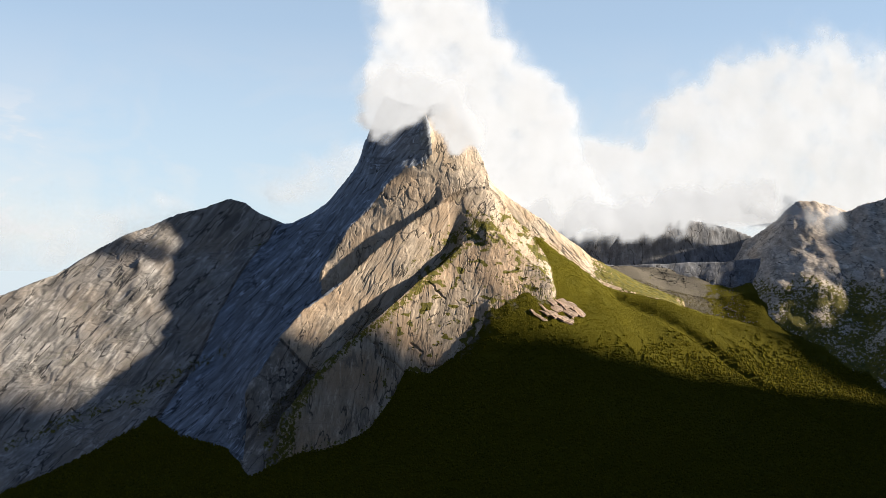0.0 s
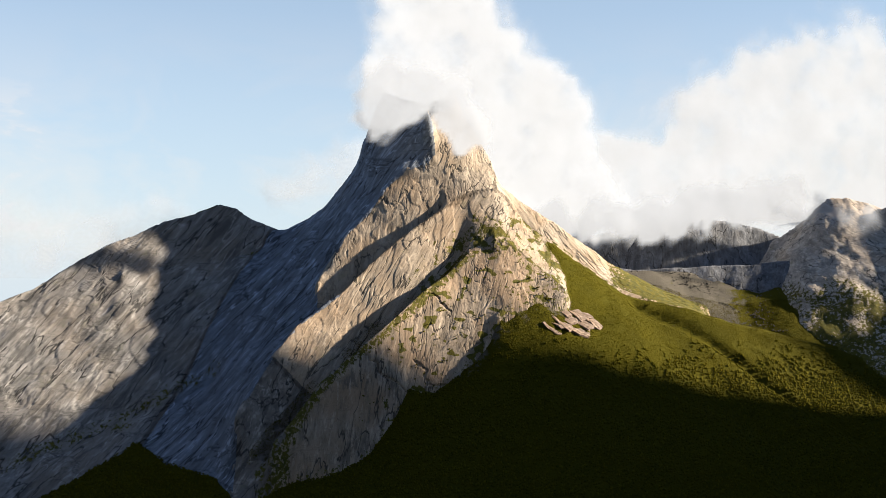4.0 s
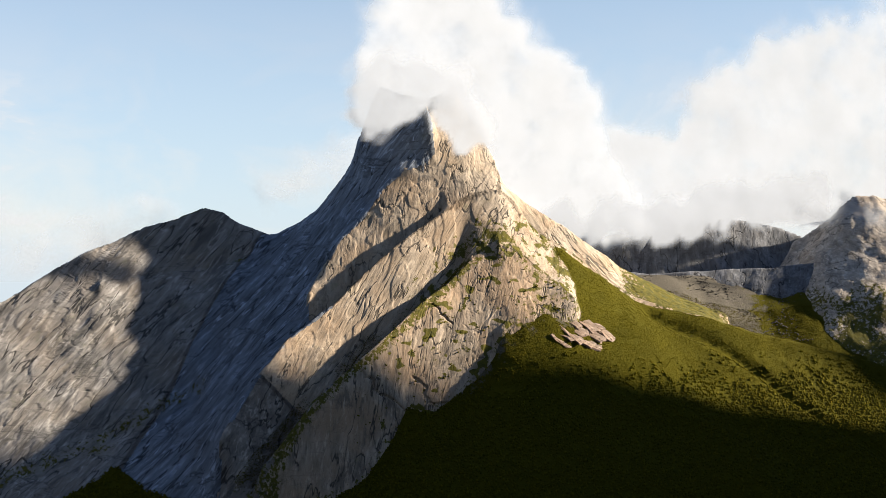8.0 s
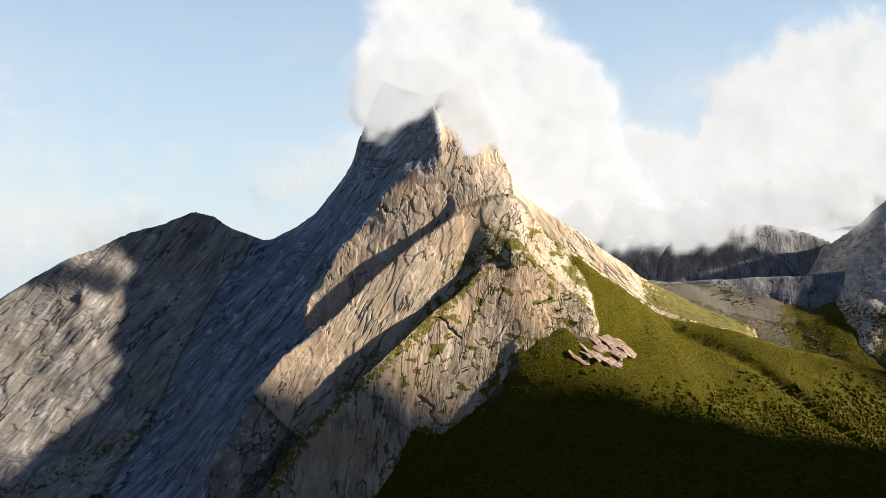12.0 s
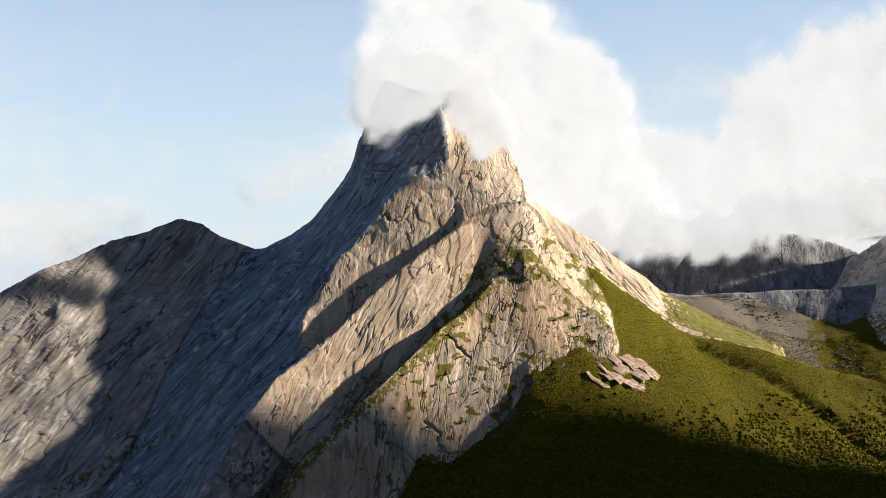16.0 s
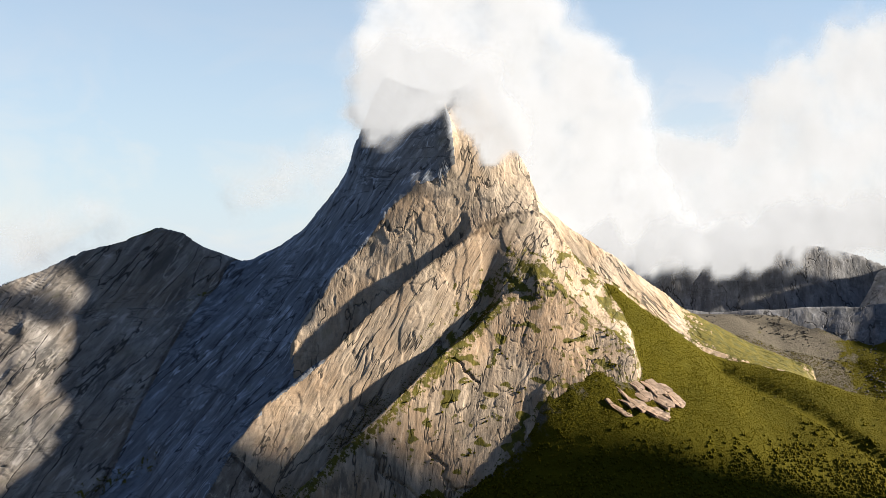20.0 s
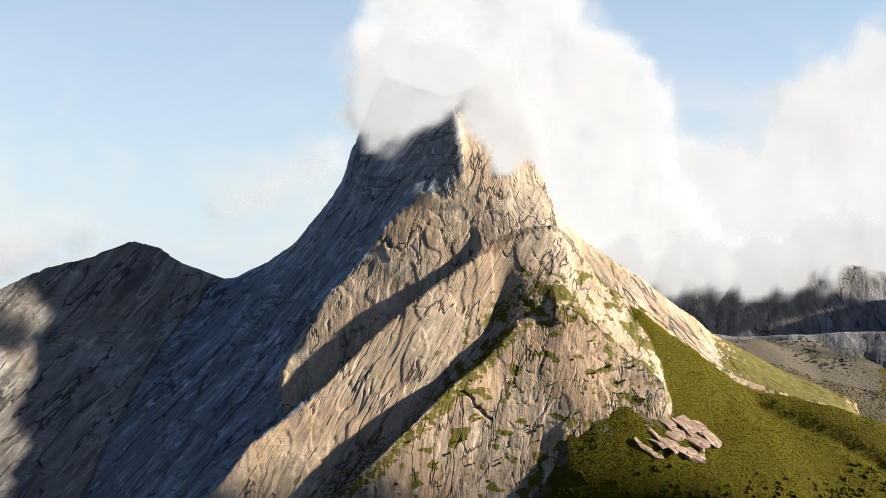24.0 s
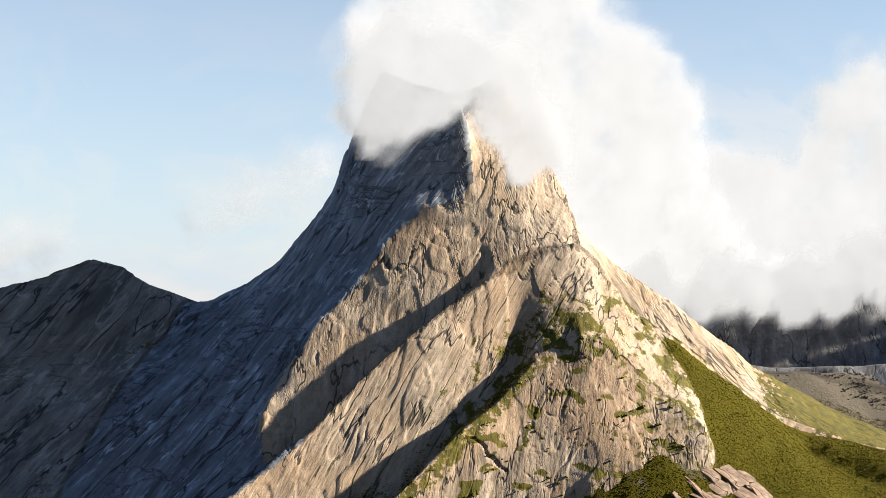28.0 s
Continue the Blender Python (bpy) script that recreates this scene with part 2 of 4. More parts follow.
# ---- end of terrain mathematics ----
# ---- materials ----
class Tree:
    """A small wrapper to write a node tree in few lines."""

    def __init__(self, name):
        self.material = bpy.data.materials.new(name)
        self.material.use_nodes = True
        self.nodes, self.links = self.material.node_tree.nodes, self.material.node_tree.links
        self.shader = self.nodes["Principled BSDF"]
        self.place = self.nodes.new("ShaderNodeTexCoord").outputs["Object"]

    def put(self, kind, *inputs):
        node = self.nodes.new(kind)
        for k, value in enumerate(inputs):
            if value is None:
                continue
            if isinstance(value, bpy.types.NodeSocket):
                self.links.new(value, node.inputs[k])
            else:
                node.inputs[k].default_value = value
        return node

    def noise(self, scale, detail=4, rough=0.55, stretch=(1, 1, 1), turn=(0, 0, 0), distortion=0.0):
        m = self.put("ShaderNodeMapping", self.place)
        m.inputs["Scale"].default_value = stretch
        m.inputs["Rotation"].default_value = [radians(a) for a in turn]
        n = self.put("ShaderNodeTexNoise", m.outputs[0])
        n.inputs["Scale"].default_value, n.inputs["Detail"].default_value = scale, detail
        n.inputs["Roughness"].default_value, n.inputs["Distortion"].default_value = rough, distortion
        return n.outputs["Fac"]

    def ramp(self, value, *stops):
        r = self.put("ShaderNodeValToRGB", value)
        while len(r.color_ramp.elements) < len(stops):
            r.color_ramp.elements.new(0.5)
        for e, (at, c) in zip(r.color_ramp.elements, stops):
            e.position, e.color = at, (*(c if isinstance(c, tuple) else (c, c, c)), 1)
        return r.outputs[0]

    def mix(self, fac, a, b, how="MIX"):
        m = self.put("ShaderNodeMix")
        m.data_type, m.blend_type = "RGBA", how
        for key, value in ((0, fac), (6, a), (7, b)):
            if isinstance(value, bpy.types.NodeSocket):
                self.links.new(value, m.inputs[key])
            else:
                m.inputs[key].default_value = value if key == 0 else (*value, 1)
        return m.outputs[2]

    def math(self, how, a, b=None):
        m = self.put("ShaderNodeMath", a, b)
        m.operation = how
        return m.outputs[0]

    def lines(self, scale, width, detail=2.0):
        """Thin meandering lines, for joints in rock: 1 on a line, 0 off it."""
        n = self.math("ABSOLUTE", self.math("SUBTRACT", self.noise(scale, detail, 0.5), 0.5))
        return self.ramp(n, (width * 0.3, 1.0), (width, 0.0))

    def vector(self, name):
        a = self.put("ShaderNodeAttribute")
        a.attribute_name = name
        return a.outputs["Vector"]

    def attribute(self, name):
        a = self.put("ShaderNodeAttribute")
        a.attribute_name = name
        return a.outputs["Fac"]

    def finish(self, colour, roughness=0.85, height=None, metres=0.3, specular=0.3):
        self.links.new(colour, self.shader.inputs["Base Color"])
        self.shader.inputs["Roughness"].default_value = roughness
        self.shader.inputs["Specular IOR Level"].default_value = specular
        if height is not None:
            b = self.put("ShaderNodeBump", 1.0, metres)
            self.links.new(height, b.inputs["Height"])
            self.links.new(b.outputs[0], self.shader.inputs["Normal"])
        return self.material


def rock_material(name, tone, warm=0.5, stain=0.6, bright=1.5, ledges=0.3, veins=0.25):
    """Bare granite: pale slabs, water stains down the fall line, joints and lichen; grass where the veg mask says."""
    t = Tree(name)

    def shade(k):
        return tuple(k * v for v in tone)

    t.place = t.vector("flow")
    broad = t.noise(0.05, 4, 0.6)
    streak = t.noise(0.10, 5, 0.6)
    fine = t.noise(0.34, 4, 0.6)
    pale = t.noise(0.2, 4, 0.62, (1, 1, 1), (0, 0, 0), 0.3)
    stains = t.noise(0.07, 5, 0.65)
    joints, small = t.lines(0.04, 0.013, 4.0), t.lines(0.11, 0.016, 4.0)
    vein = t.lines(0.06, 0.016, 3.0)
    t.place = t.nodes["Texture Coordinate"].outputs["Object"]
    ledge = t.math("ABSOLUTE", t.math("SUBTRACT", t.noise(0.028, 5, 0.6, (0.45, 0.45, 1.7), (0, 14, 0), 0.4), 0.5))
    ledge = t.ramp(ledge, (0.003, 0.8), (0.015, 0.0))
    patch, grain, sparse, grains = t.noise(0.015, 4, 0.55), t.noise(0.9, 5, 0.7), t.noise(0.022, 3, 0.5), t.noise(0.05, 4, 0.6)
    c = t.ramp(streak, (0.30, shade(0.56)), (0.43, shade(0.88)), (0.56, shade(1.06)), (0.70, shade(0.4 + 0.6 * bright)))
    c = t.mix(0.5, c, t.ramp(broad, (0.30, 0.28), (0.50, 0.50), (0.70, 0.70)), "OVERLAY")
    c = t.mix(t.math("MULTIPLY", t.ramp(patch, (0.40, 0.0), (0.60, 1.0)), warm), c, (tone[0] * 0.98, tone[1] * 0.80, tone[2] * 0.62))
    c = t.mix(t.math("MULTIPLY", t.ramp(stains, (0.54, 0.0), (0.62, 1.0)), stain), c, shade(0.42))
    c = t.mix(t.ramp(pale, (0.58, 0.0), (0.68, 0.6)), c, shade(bright))
    c = t.mix(t.ramp(fine, (0.36, 0.38), (0.44, 0.0)), c, shade(0.34))
    c = t.mix(0.2, c, t.ramp(grain, (0.3, 0.3), (0.7, 0.75)), "OVERLAY")
    open_joint = t.math("MULTIPLY", joints, t.ramp(sparse, (0.42, 0.0), (0.48, 1.0)))
    small_joint = t.math("MULTIPLY", small, t.ramp(grains, (0.47, 0.0), (0.56, 0.3)))
    dark = t.math("MAXIMUM", open_joint, small_joint)
    c = t.mix(t.math("MULTIPLY", vein, t.math("MULTIPLY", t.ramp(grains, (0.48, 0.0), (0.58, 1.0)), veins)), c, shade(1.2 * bright))
    c = t.mix(t.math("MULTIPLY", ledge, t.math("MULTIPLY", t.ramp(sparse, (0.46, 1.0), (0.56, 0.2)), ledges)), c, shade(0.2))
    c = t.mix(dark, c, shade(0.22))
    lichen = t.ramp(t.noise(0.07, 5, 0.6), (0.60, 0.0), (0.70, 0.5))
    c = t.mix(lichen, c, tuple(v * k for v, k in zip(tone, (0.74, 0.76, 0.60))))
    green = t.mix(t.ramp(t.noise(0.16, 5, 0.65), (0.35, 0.0), (0.65, 1.0)), (0.036, 0.037, 0.001), (0.090, 0.076, 0.002))
    veg = t.math("ADD", t.attribute("veg"), t.math("MULTIPLY", t.math("SUBTRACT", t.noise(0.20, 6, 0.7), 0.5), 1.5))
    c = t.mix(t.ramp(veg, (0.47, 0.0), (0.55, 1.0)), c, green)
    height = t.math("ADD", t.math("MULTIPLY", fine, 1.3), t.math("ADD", t.math("MULTIPLY", streak, 2.6), t.math("MULTIPLY", grain, 0.3)))
    height = t.math("SUBTRACT", height, t.math("MULTIPLY", dark, 1.6))
    return t.finish(c, 0.82, height, 0.46)


def ground_material(name):
    t = Tree(name)
    c = t.mix(t.noise(0.03, 5, 0.6), (0.032, 0.031, 0.001), (0.068, 0.058, 0.001))
    c = t.mix(t.ramp(t.noise(0.3, 5, 0.6), (0.45, 0.0), (0.7, 0.5)), c, (0.034, 0.036, 0.001))
    grey = t.mix(t.noise(0.5, 5, 0.7), (0.042, 0.040, 0.034), (0.125, 0.112, 0.090))
    scree = t.math("ADD", t.attribute("scree"), t.math("MULTIPLY", t.math("SUBTRACT", t.noise(0.05, 6, 0.65), 0.5), 1.2))
    c = t.mix(t.ramp(scree, (0.45, 0.0), (0.58, 1.0)), c, grey)
    return t.finish(c, 0.9, t.noise(0.4, 6, 0.65), 1.5, 0.08)


def leaf_material(name, dark, light):
    t = Tree(name)
    island = t.put("ShaderNodeNewGeometry").outputs["Random Per Island"]
    c = t.mix(island, dark, light)
    patch = t.ramp(t.noise(0.012, 4, 0.55), (0.4, 0.0), (0.68, 1.0))
    c = t.mix(t.math("MULTIPLY", patch, 0.5), c, (0.080, 0.064, 0.002))
    c = t.mix(t.ramp(t.noise(1.2, 3, 0.6), (0.35, 0.5), (0.6, 0.0)), c, tuple(0.55 * v for v in dark))
    return t.finish(c, 0.8, t.noise(1.5, 3, 0.6), 0.6, 0.04)


def cloud_material(name):
    """White mist that lets light through where its mist mask is thin. Droplets throw light to all sides, so its facets shade softly."""
    t = Tree(name)
    mist = t.attribute("mist")
    ragged = t.math("MULTIPLY", t.math("SUBTRACT", t.noise(0.022, 7, 0.62, (1, 1, 1), (0, 0, 0), 0.6), 0.5), 1.1)
    rim = t.math("MULTIPLY", mist, t.math("SUBTRACT", 1.0, mist))
    amount = t.math("ADD", mist, t.math("MULTIPLY", ragged, t.math("MULTIPLY", rim, 4.0)))
    amount = t.put("ShaderNodeClamp", amount).outputs[0]
    c = t.ramp(t.noise(0.010, 5, 0.6), (0.3, (0.362, 0.40, 0.462)), (0.7, (0.405, 0.447, 0.518)))
    facet = t.put("ShaderNodeVectorMath", t.put("ShaderNodeNewGeometry").outputs["Normal"], (0.16, 0.16, 0.16))
    facet.operation = "MULTIPLY"
    soft = t.put("ShaderNodeVectorMath", facet.outputs[0], (0.45, -0.45, 0.55))
    soft.operation = "ADD"
    lean = t.put("ShaderNodeVectorMath", soft.outputs[0])
    lean.operation = "NORMALIZE"
    diffuse = t.put("ShaderNodeBsdfDiffuse", c)
    back = t.put("ShaderNodeBsdfTranslucent", c)
    t.links.new(lean.outputs[0], diffuse.inputs["Normal"])
    t.links.new(lean.outputs[0], back.inputs["Normal"])
    both = t.put("ShaderNodeMixShader", 0.4, diffuse.outputs[0], back.outputs[0]).outputs[0]
    clear = t.put("ShaderNodeBsdfTransparent").outputs[0]
    t.links.new(t.put("ShaderNodeMixShader", amount, clear, both).outputs[0], t.nodes["Material Output"].inputs[0])
    return t.material


GRANITE = rock_material("pale_granite", (0.290, 0.243, 0.192), 0.6, 0.3, 1.35)
CRACKED = rock_material("cracked_granite", (0.262, 0.216, 0.170), 0.7, 0.85, 1.5)
# Streaked granite; the wall's dark blue shade is put into this tone.
WALL_ROCK = rock_material("shade_toned_granite", (0.128, 0.150, 0.188), 0.15, 0.75, 2.1, 0.9, 0.9)
# Wet rock for the spur's foot, with the shade there put into its colour.
SHADED_WET_ROCK = rock_material("shaded_wet_rock", (0.15, 0.135, 0.122), 0.3, 0.7, 2.2, 0.8, 0.5)
DOME_ROCK = rock_material("grey_granite", (0.174, 0.169, 0.166), 0.4, 0.75, 1.8, 0.7, 0.6)
# Cliff rock whose tone carries the pale blue of distance haze.
FAR_ROCK = rock_material("hazed_cliff_rock", (0.112, 0.120, 0.138), 0.2, 0.5, 1.7, 0.5, 0.3)
# Pale rock, its tone raised to stand in for sun missing on the flank.
PALE_FAR = rock_material("sun_pale_rock", (0.330, 0.302, 0.272), 0.5, 0.5, 1.5, 0.7, 0.5)
RED_ROCK = rock_material("reddish_granite", (0.205, 0.158, 0.127), 0.8, 0.5)
GROUND = ground_material("heath_and_scree")
LEAVES = leaf_material("birch_leaves", (0.040, 0.041, 0.002), (0.098, 0.084, 0.004))
HEATH = leaf_material("shrub_leaves", (0.042, 0.039, 0.001), (0.090, 0.074, 0.001))
CLOUD = cloud_material("cloud_droplets")


def plain_material(name, dark, light, scale):
    t = Tree(name)
    c = t.mix(t.noise(scale, 5, 0.65), dark, light)
    island = t.put("ShaderNodeNewGeometry").outputs["Random Per Island"]
    c = t.mix(t.math("MULTIPLY", island, 0.6), c, dark)
    return t.finish(c, 0.85, t.noise(scale * 3, 4, 0.6), 0.2)


BARK = plain_material("grey_bark", (0.03, 0.025, 0.02), (0.12, 0.11, 0.10), 4.0)
SCREE = plain_material("grey_boulders", (0.032, 0.030, 0.027), (0.11, 0.10, 0.09), 0.8)


# ---- mesh builders ----
def mesh_from(name, verts, faces, material, smooth_shade=True):
    me = bpy.data.meshes.new(name)
    verts, faces = np.asarray(verts, np.float32), np.asarray(faces, np.int32)
    k = faces.shape[1]
    me.vertices.add(len(verts))
    me.vertices.foreach_set("co", verts.ravel())
    me.loops.add(faces.size)
    me.loops.foreach_set("vertex_index", faces.ravel())
    me.polygons.add(len(faces))
    me.polygons.foreach_set("loop_start", np.arange(len(faces), dtype=np.int32) * k)
    me.polygons.foreach_set("use_smooth", np.full(len(faces), smooth_shade))
    me.materials.append(material)
    me.update()
    me.validate()
    return me


def set_mask(me, name, values):
    a = me.attributes.new(name, "FLOAT", "POINT")
    a.data.foreach_set("value", np.asarray(values, np.float32))


def steps(*pieces):
    """Grid lines from (start, end, step) pieces laid end to end."""
    out = [np.arange(a, b, s) for a, b, s in pieces]
    return np.concatenate(out + [[pieces[-1][1]]])


def relief(p, streak, seed, amount):
    """Metres of rock relief: swells, stepped slabs that run along the streak, open joints and fine grain."""
    s = np.asarray(streak, float) / np.linalg.norm(streak)
    q = p - np.outer(p @ s, s) * 0.78
    big = fbm(p / 55, 2, seed) * 2.4
    slab = gnoise(q / 24, seed + 5) * 2.6 + gnoise(p / 30, seed + 6)
    step = (np.floor(slab) + smooth(0.0, 0.06, slab - np.floor(slab))) * 0.85
    open_joints = smooth(0.045, 0.0, np.abs(gnoise(q / 13, seed + 11))) * smooth(0.0, 0.2, gnoise(p / 24, seed + 19))
    cross = smooth(0.04, 0.0, np.abs(gnoise(p / 17, seed + 29))) * smooth(0.05, 0.25, gnoise(p / 31, seed + 31))
    cuts = -1.1 * open_joints - 1.1 * cross
    fine = gnoise(p / 6, seed + 13) * 0.2 + gnoise(q / 3.0, seed + 17) * 0.14
    return amount * (big + step + cuts + fine)


def joint(p, lines, width, depth):
    """Metres by which open joints cut back into a face, along lines over its front."""
    out, p = np.zeros(len(p)), p[:, ::2]
    for line in lines:
        d = np.full(len(p), 1e9)
        for a, b in zip(line, line[1:]):
            a, b = np.array(a, float)[::2], np.array(b, float)[::2]
            t = np.clip((p - a) @ (b - a) / ((b - a) @ (b - a)), 0, 1)
            d = np.minimum(d, np.linalg.norm(p - a - t[:, None] * (b - a), axis=1))
        out -= depth * smooth(width, width * 0.35, d)
    return out


CRACK_ROOF = [(-22, 1408, 527), (-7, 1377, 525), (4, 1370, 515), (17, 1359, 499)]
CRACK_ARCH = [(-91, 1343, 445), (-79, 1336, 436), (-74, 1332, 422), (-54, 1355, 410), (-37, 1364, 397), (-27, 1359, 386)]
CRACK_SLAB = [(-29, 1362, 436), (-15, 1367, 425), (-12, 1367, 406), (11, 1361, 405)]
JOINTS = (CRACK_ROOF, CRACK_ARCH, CRACK_SLAB)

ALL_HEIGHTS = (massif_height, headwall_height, bench_height, right_height, hill_height, ground_height)


def line_x(line, y):
    ly, lx = zip(*sorted((p[1], p[0]) for p in line))
    return np.interp(y, ly, lx)


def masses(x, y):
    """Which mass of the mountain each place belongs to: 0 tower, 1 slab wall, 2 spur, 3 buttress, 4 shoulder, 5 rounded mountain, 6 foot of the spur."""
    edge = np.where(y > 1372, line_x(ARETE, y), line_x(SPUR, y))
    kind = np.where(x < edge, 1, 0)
    spur = (x >= line_x(SPUR, y)) & (y < 1440)
    kind = np.where(spur, 2, kind)
    kind = np.where(spur & (x > line_x(BUTTRESS, y)) & (y < np.interp(x, *zip(*[p[:2] for p in SHIELD]))) & (y < 1410), 3, kind)
    near = (x > 72) & (y < np.interp(x, *zip(*[p[:2] for p in NEAR_EDGE])))
    kind = np.where((x > 76) & (kind != 3) & (y < 1640) & ((kind == 2) | (x > 80)), 4, kind)
    kind = np.where(near & (kind == 4), 2, kind)
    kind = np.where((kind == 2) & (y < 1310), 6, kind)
    return np.where(x < np.interp(y, (1250, 1553), (-420, -232)), 5, kind)


class Skin:
    """The mountain's surface as a grid whose lines lie evenly along the slope, so that steep faces are as finely drawn as flat ones."""

    def __init__(self):
        xs = steps((-760, -330, 2.1), (-330, 230, 1.15), (230, 430, 2.4))
        fine = np.arange(1132, 1688, 1.0)
        x, y = np.meshgrid(xs, fine, indexing="ij")
        z = massif_height(x, y)
        seen = (z > np.max([f(x, y) for f in ALL_HEIGHTS[1:]], 0) - 8) & ~((np.gradient(z, axis=1) < 0) & (y > 1425) & (polyline_distance(SKYLINE, x, y) > 24))
        weight = np.where(seen, 1.0, 0.08)
        kernel = np.ones(41) / 41
        weight = np.apply_along_axis(lambda c: np.convolve(np.pad(c, 20, mode="edge"), kernel, "valid"), 0, weight)
        ds = np.hypot(1.0, np.diff(z, axis=1)) * (weight[:, 1:] + weight[:, :-1]) / 2
        s = np.concatenate([np.zeros((len(xs), 1)), np.cumsum(ds, 1)], 1)
        rows = 560
        u = np.linspace(0, 1, rows)
        yy = np.stack([np.interp(u, c / c[-1], fine) for c in s])
        xx = np.repeat(xs[:, None], rows, 1)
        zz = massif_height(xx, yy)
        self.p = np.stack([xx, yy, zz], -1)
        du, dv = np.gradient(self.p, axis=0), np.gradient(self.p, axis=1)
        n = np.cross(du, dv)
        self.n = n / np.maximum(np.linalg.norm(n, axis=2, keepdims=True), 1e-6)
        self.kind = masses(xx, yy)
        self.show = zz > np.max([f(xx, yy) for f in ALL_HEIGHTS[1:]], 0) - 12

    def sheet(self, name, kind, streak, material, veg, cracks=(), grain=(0.3, 0.1, 0.9), seed=3, amount=0.72):
        own = (self.kind == kind)
        for k in range(2):
            own[1:] |= own[:-1]
            own[:-1] |= own[1:]
            own[:, 1:] |= own[:, :-1]
            own[:, :-1] |= own[:, 1:]
        own &= self.show
        face = own[:-1, :-1] & own[1:, :-1] & own[:-1, 1:] & own[1:, 1:]
        used = np.zeros_like(own)
        for a in (slice(0, -1), slice(1, None)):
            for b in (slice(0, -1), slice(1, None)):
                used[a, b] |= face
        index = np.full(own.shape, -1)
        index[used] = np.arange(used.sum())
        faces = np.stack([index[:-1, :-1], index[1:, :-1], index[1:, 1:], index[:-1, 1:]], -1)[face]
        p, n = self.p[used], self.n[used]
        q = p + n * (relief(p, grain, seed, amount) + joint(p + 3.5 * np.stack([gnoise(p / 9, 91), p[:, 0] * 0, gnoise(p / 9, 93)], -1), cracks, 1.4 + 0.8 * gnoise(p / 12, 95), 2.4))[:, None]
        return rock_mesh(name, p, q, n, faces, streak, material, veg)


def rock_mesh(name, p, q, n, faces, streak, material, veg):
    me = mesh_from(name, q, faces, material)
    set_mask(me, "veg", veg(p, n))
    s = np.asarray(streak, float) / np.linalg.norm(streak)
    flow = me.attributes.new("flow", "FLOAT_VECTOR", "POINT")
    flow.data.foreach_set("vector", np.asarray(q - np.outer(q @ s, s) * 0.84, np.float32).ravel())
    return me


def rock_sheet(name, own, xs, ys, streak, seed, amount, material, veg, cracks=()):
    """A mesh of one rock mass over a grid in plan, kept only where it stands out of the masses round it."""
    x, y = np.meshgrid(xs, ys)
    z = own(x, y)
    other = np.max([h(x, y) for h in ALL_HEIGHTS if h is not own], 0)
    show = z > other - 9
    gy, gx = np.gradient(z, ys, xs)
    n = np.stack([-gx, -gy, np.ones_like(z)], -1)
    n /= np.linalg.norm(n, axis=2, keepdims=True)
    face = show[:-1, :-1] | show[1:, :-1] | show[:-1, 1:] | show[1:, 1:]
    used = np.zeros_like(show)
    for a in (slice(0, -1), slice(1, None)):
        for b in (slice(0, -1), slice(1, None)):
            used[a, b] |= face
    index = np.full(z.shape, -1)
    index[used] = np.arange(used.sum())
    faces = np.stack([index[:-1, :-1], index[:-1, 1:], index[1:, 1:], index[1:, :-1]], -1)[face]
    p, nn = np.stack([x, y, z], -1)[used], n[used]
    q = p + nn * (relief(p, streak, seed, amount) + joint(p + nn * 2, cracks, 3.2, 5.0))[:, None]
    return rock_mesh(name, p, q, nn, faces, streak, material, veg)


def part(name, me, parent, label=""):
    ob = new(name, me)
    ob.parent = parent
    return tagged(ob, label)


# ---- the mountains ----
def no_plants(p, n):
    return np.zeros(len(p))


def slab_plants(p, n):
    """A strip of heather in the dip behind the long slabs."""
    return 0.44 * smooth(15, 3, polyline_distance(SLAB_DIP, p[:, 0], p[:, 1])) + 0.15 * gnoise(p / 18, 61)


def ledge_plants(p, n):
    """Grass and heather on the flatter ledges."""
    return np.maximum(0.5 * smooth(0.66, 0.86, n[:, 2]) + 0.22 * gnoise(p / 18, 61), slab_plants(p, n))


def hill_plants(p, n):
    return smooth(590, 500, p[:, 2]) * 0.62 + 0.25 * gnoise(p / 26, 63)


def shoulder_plants(p, n):
    return 0.62 * smooth(170, 300, p[:, 0]) + 0.3 * smooth(0.6, 0.85, n[:, 2]) * smooth(90, 160, p[:, 0]) + 0.25 * gnoise(p / 22, 67)


def bench_plants(p, n):
    return smooth(500, 470, p[:, 2]) * 0.5 + 0.2 * gnoise(p / 20, 65)


def buttress_plants(p, n):
    x, y, z = p.T
    line = polyline_distance(BUTTRESS, x, y)
    rim = smooth(8, 2, line) * 0.58 * smooth(610, 570, z)
    edge = np.maximum(smooth(20, 4, polyline_distance(SHIELD, x, y)) * 0.45, smooth(26, 2, np.abs(z - ground_height(x, y))) * 0.42)
    q = p * np.array([0.75, 1.0, 1.25])
    spots = 0.66 * smooth(0.02, 0.36, gnoise(q / 10, 31)) * smooth(-140, -20, x) * (0.6 + 0.8 * smooth(-0.3, 0.4, gnoise(p / 30, 33)))
    return np.maximum(np.maximum(rim, edge), spots)


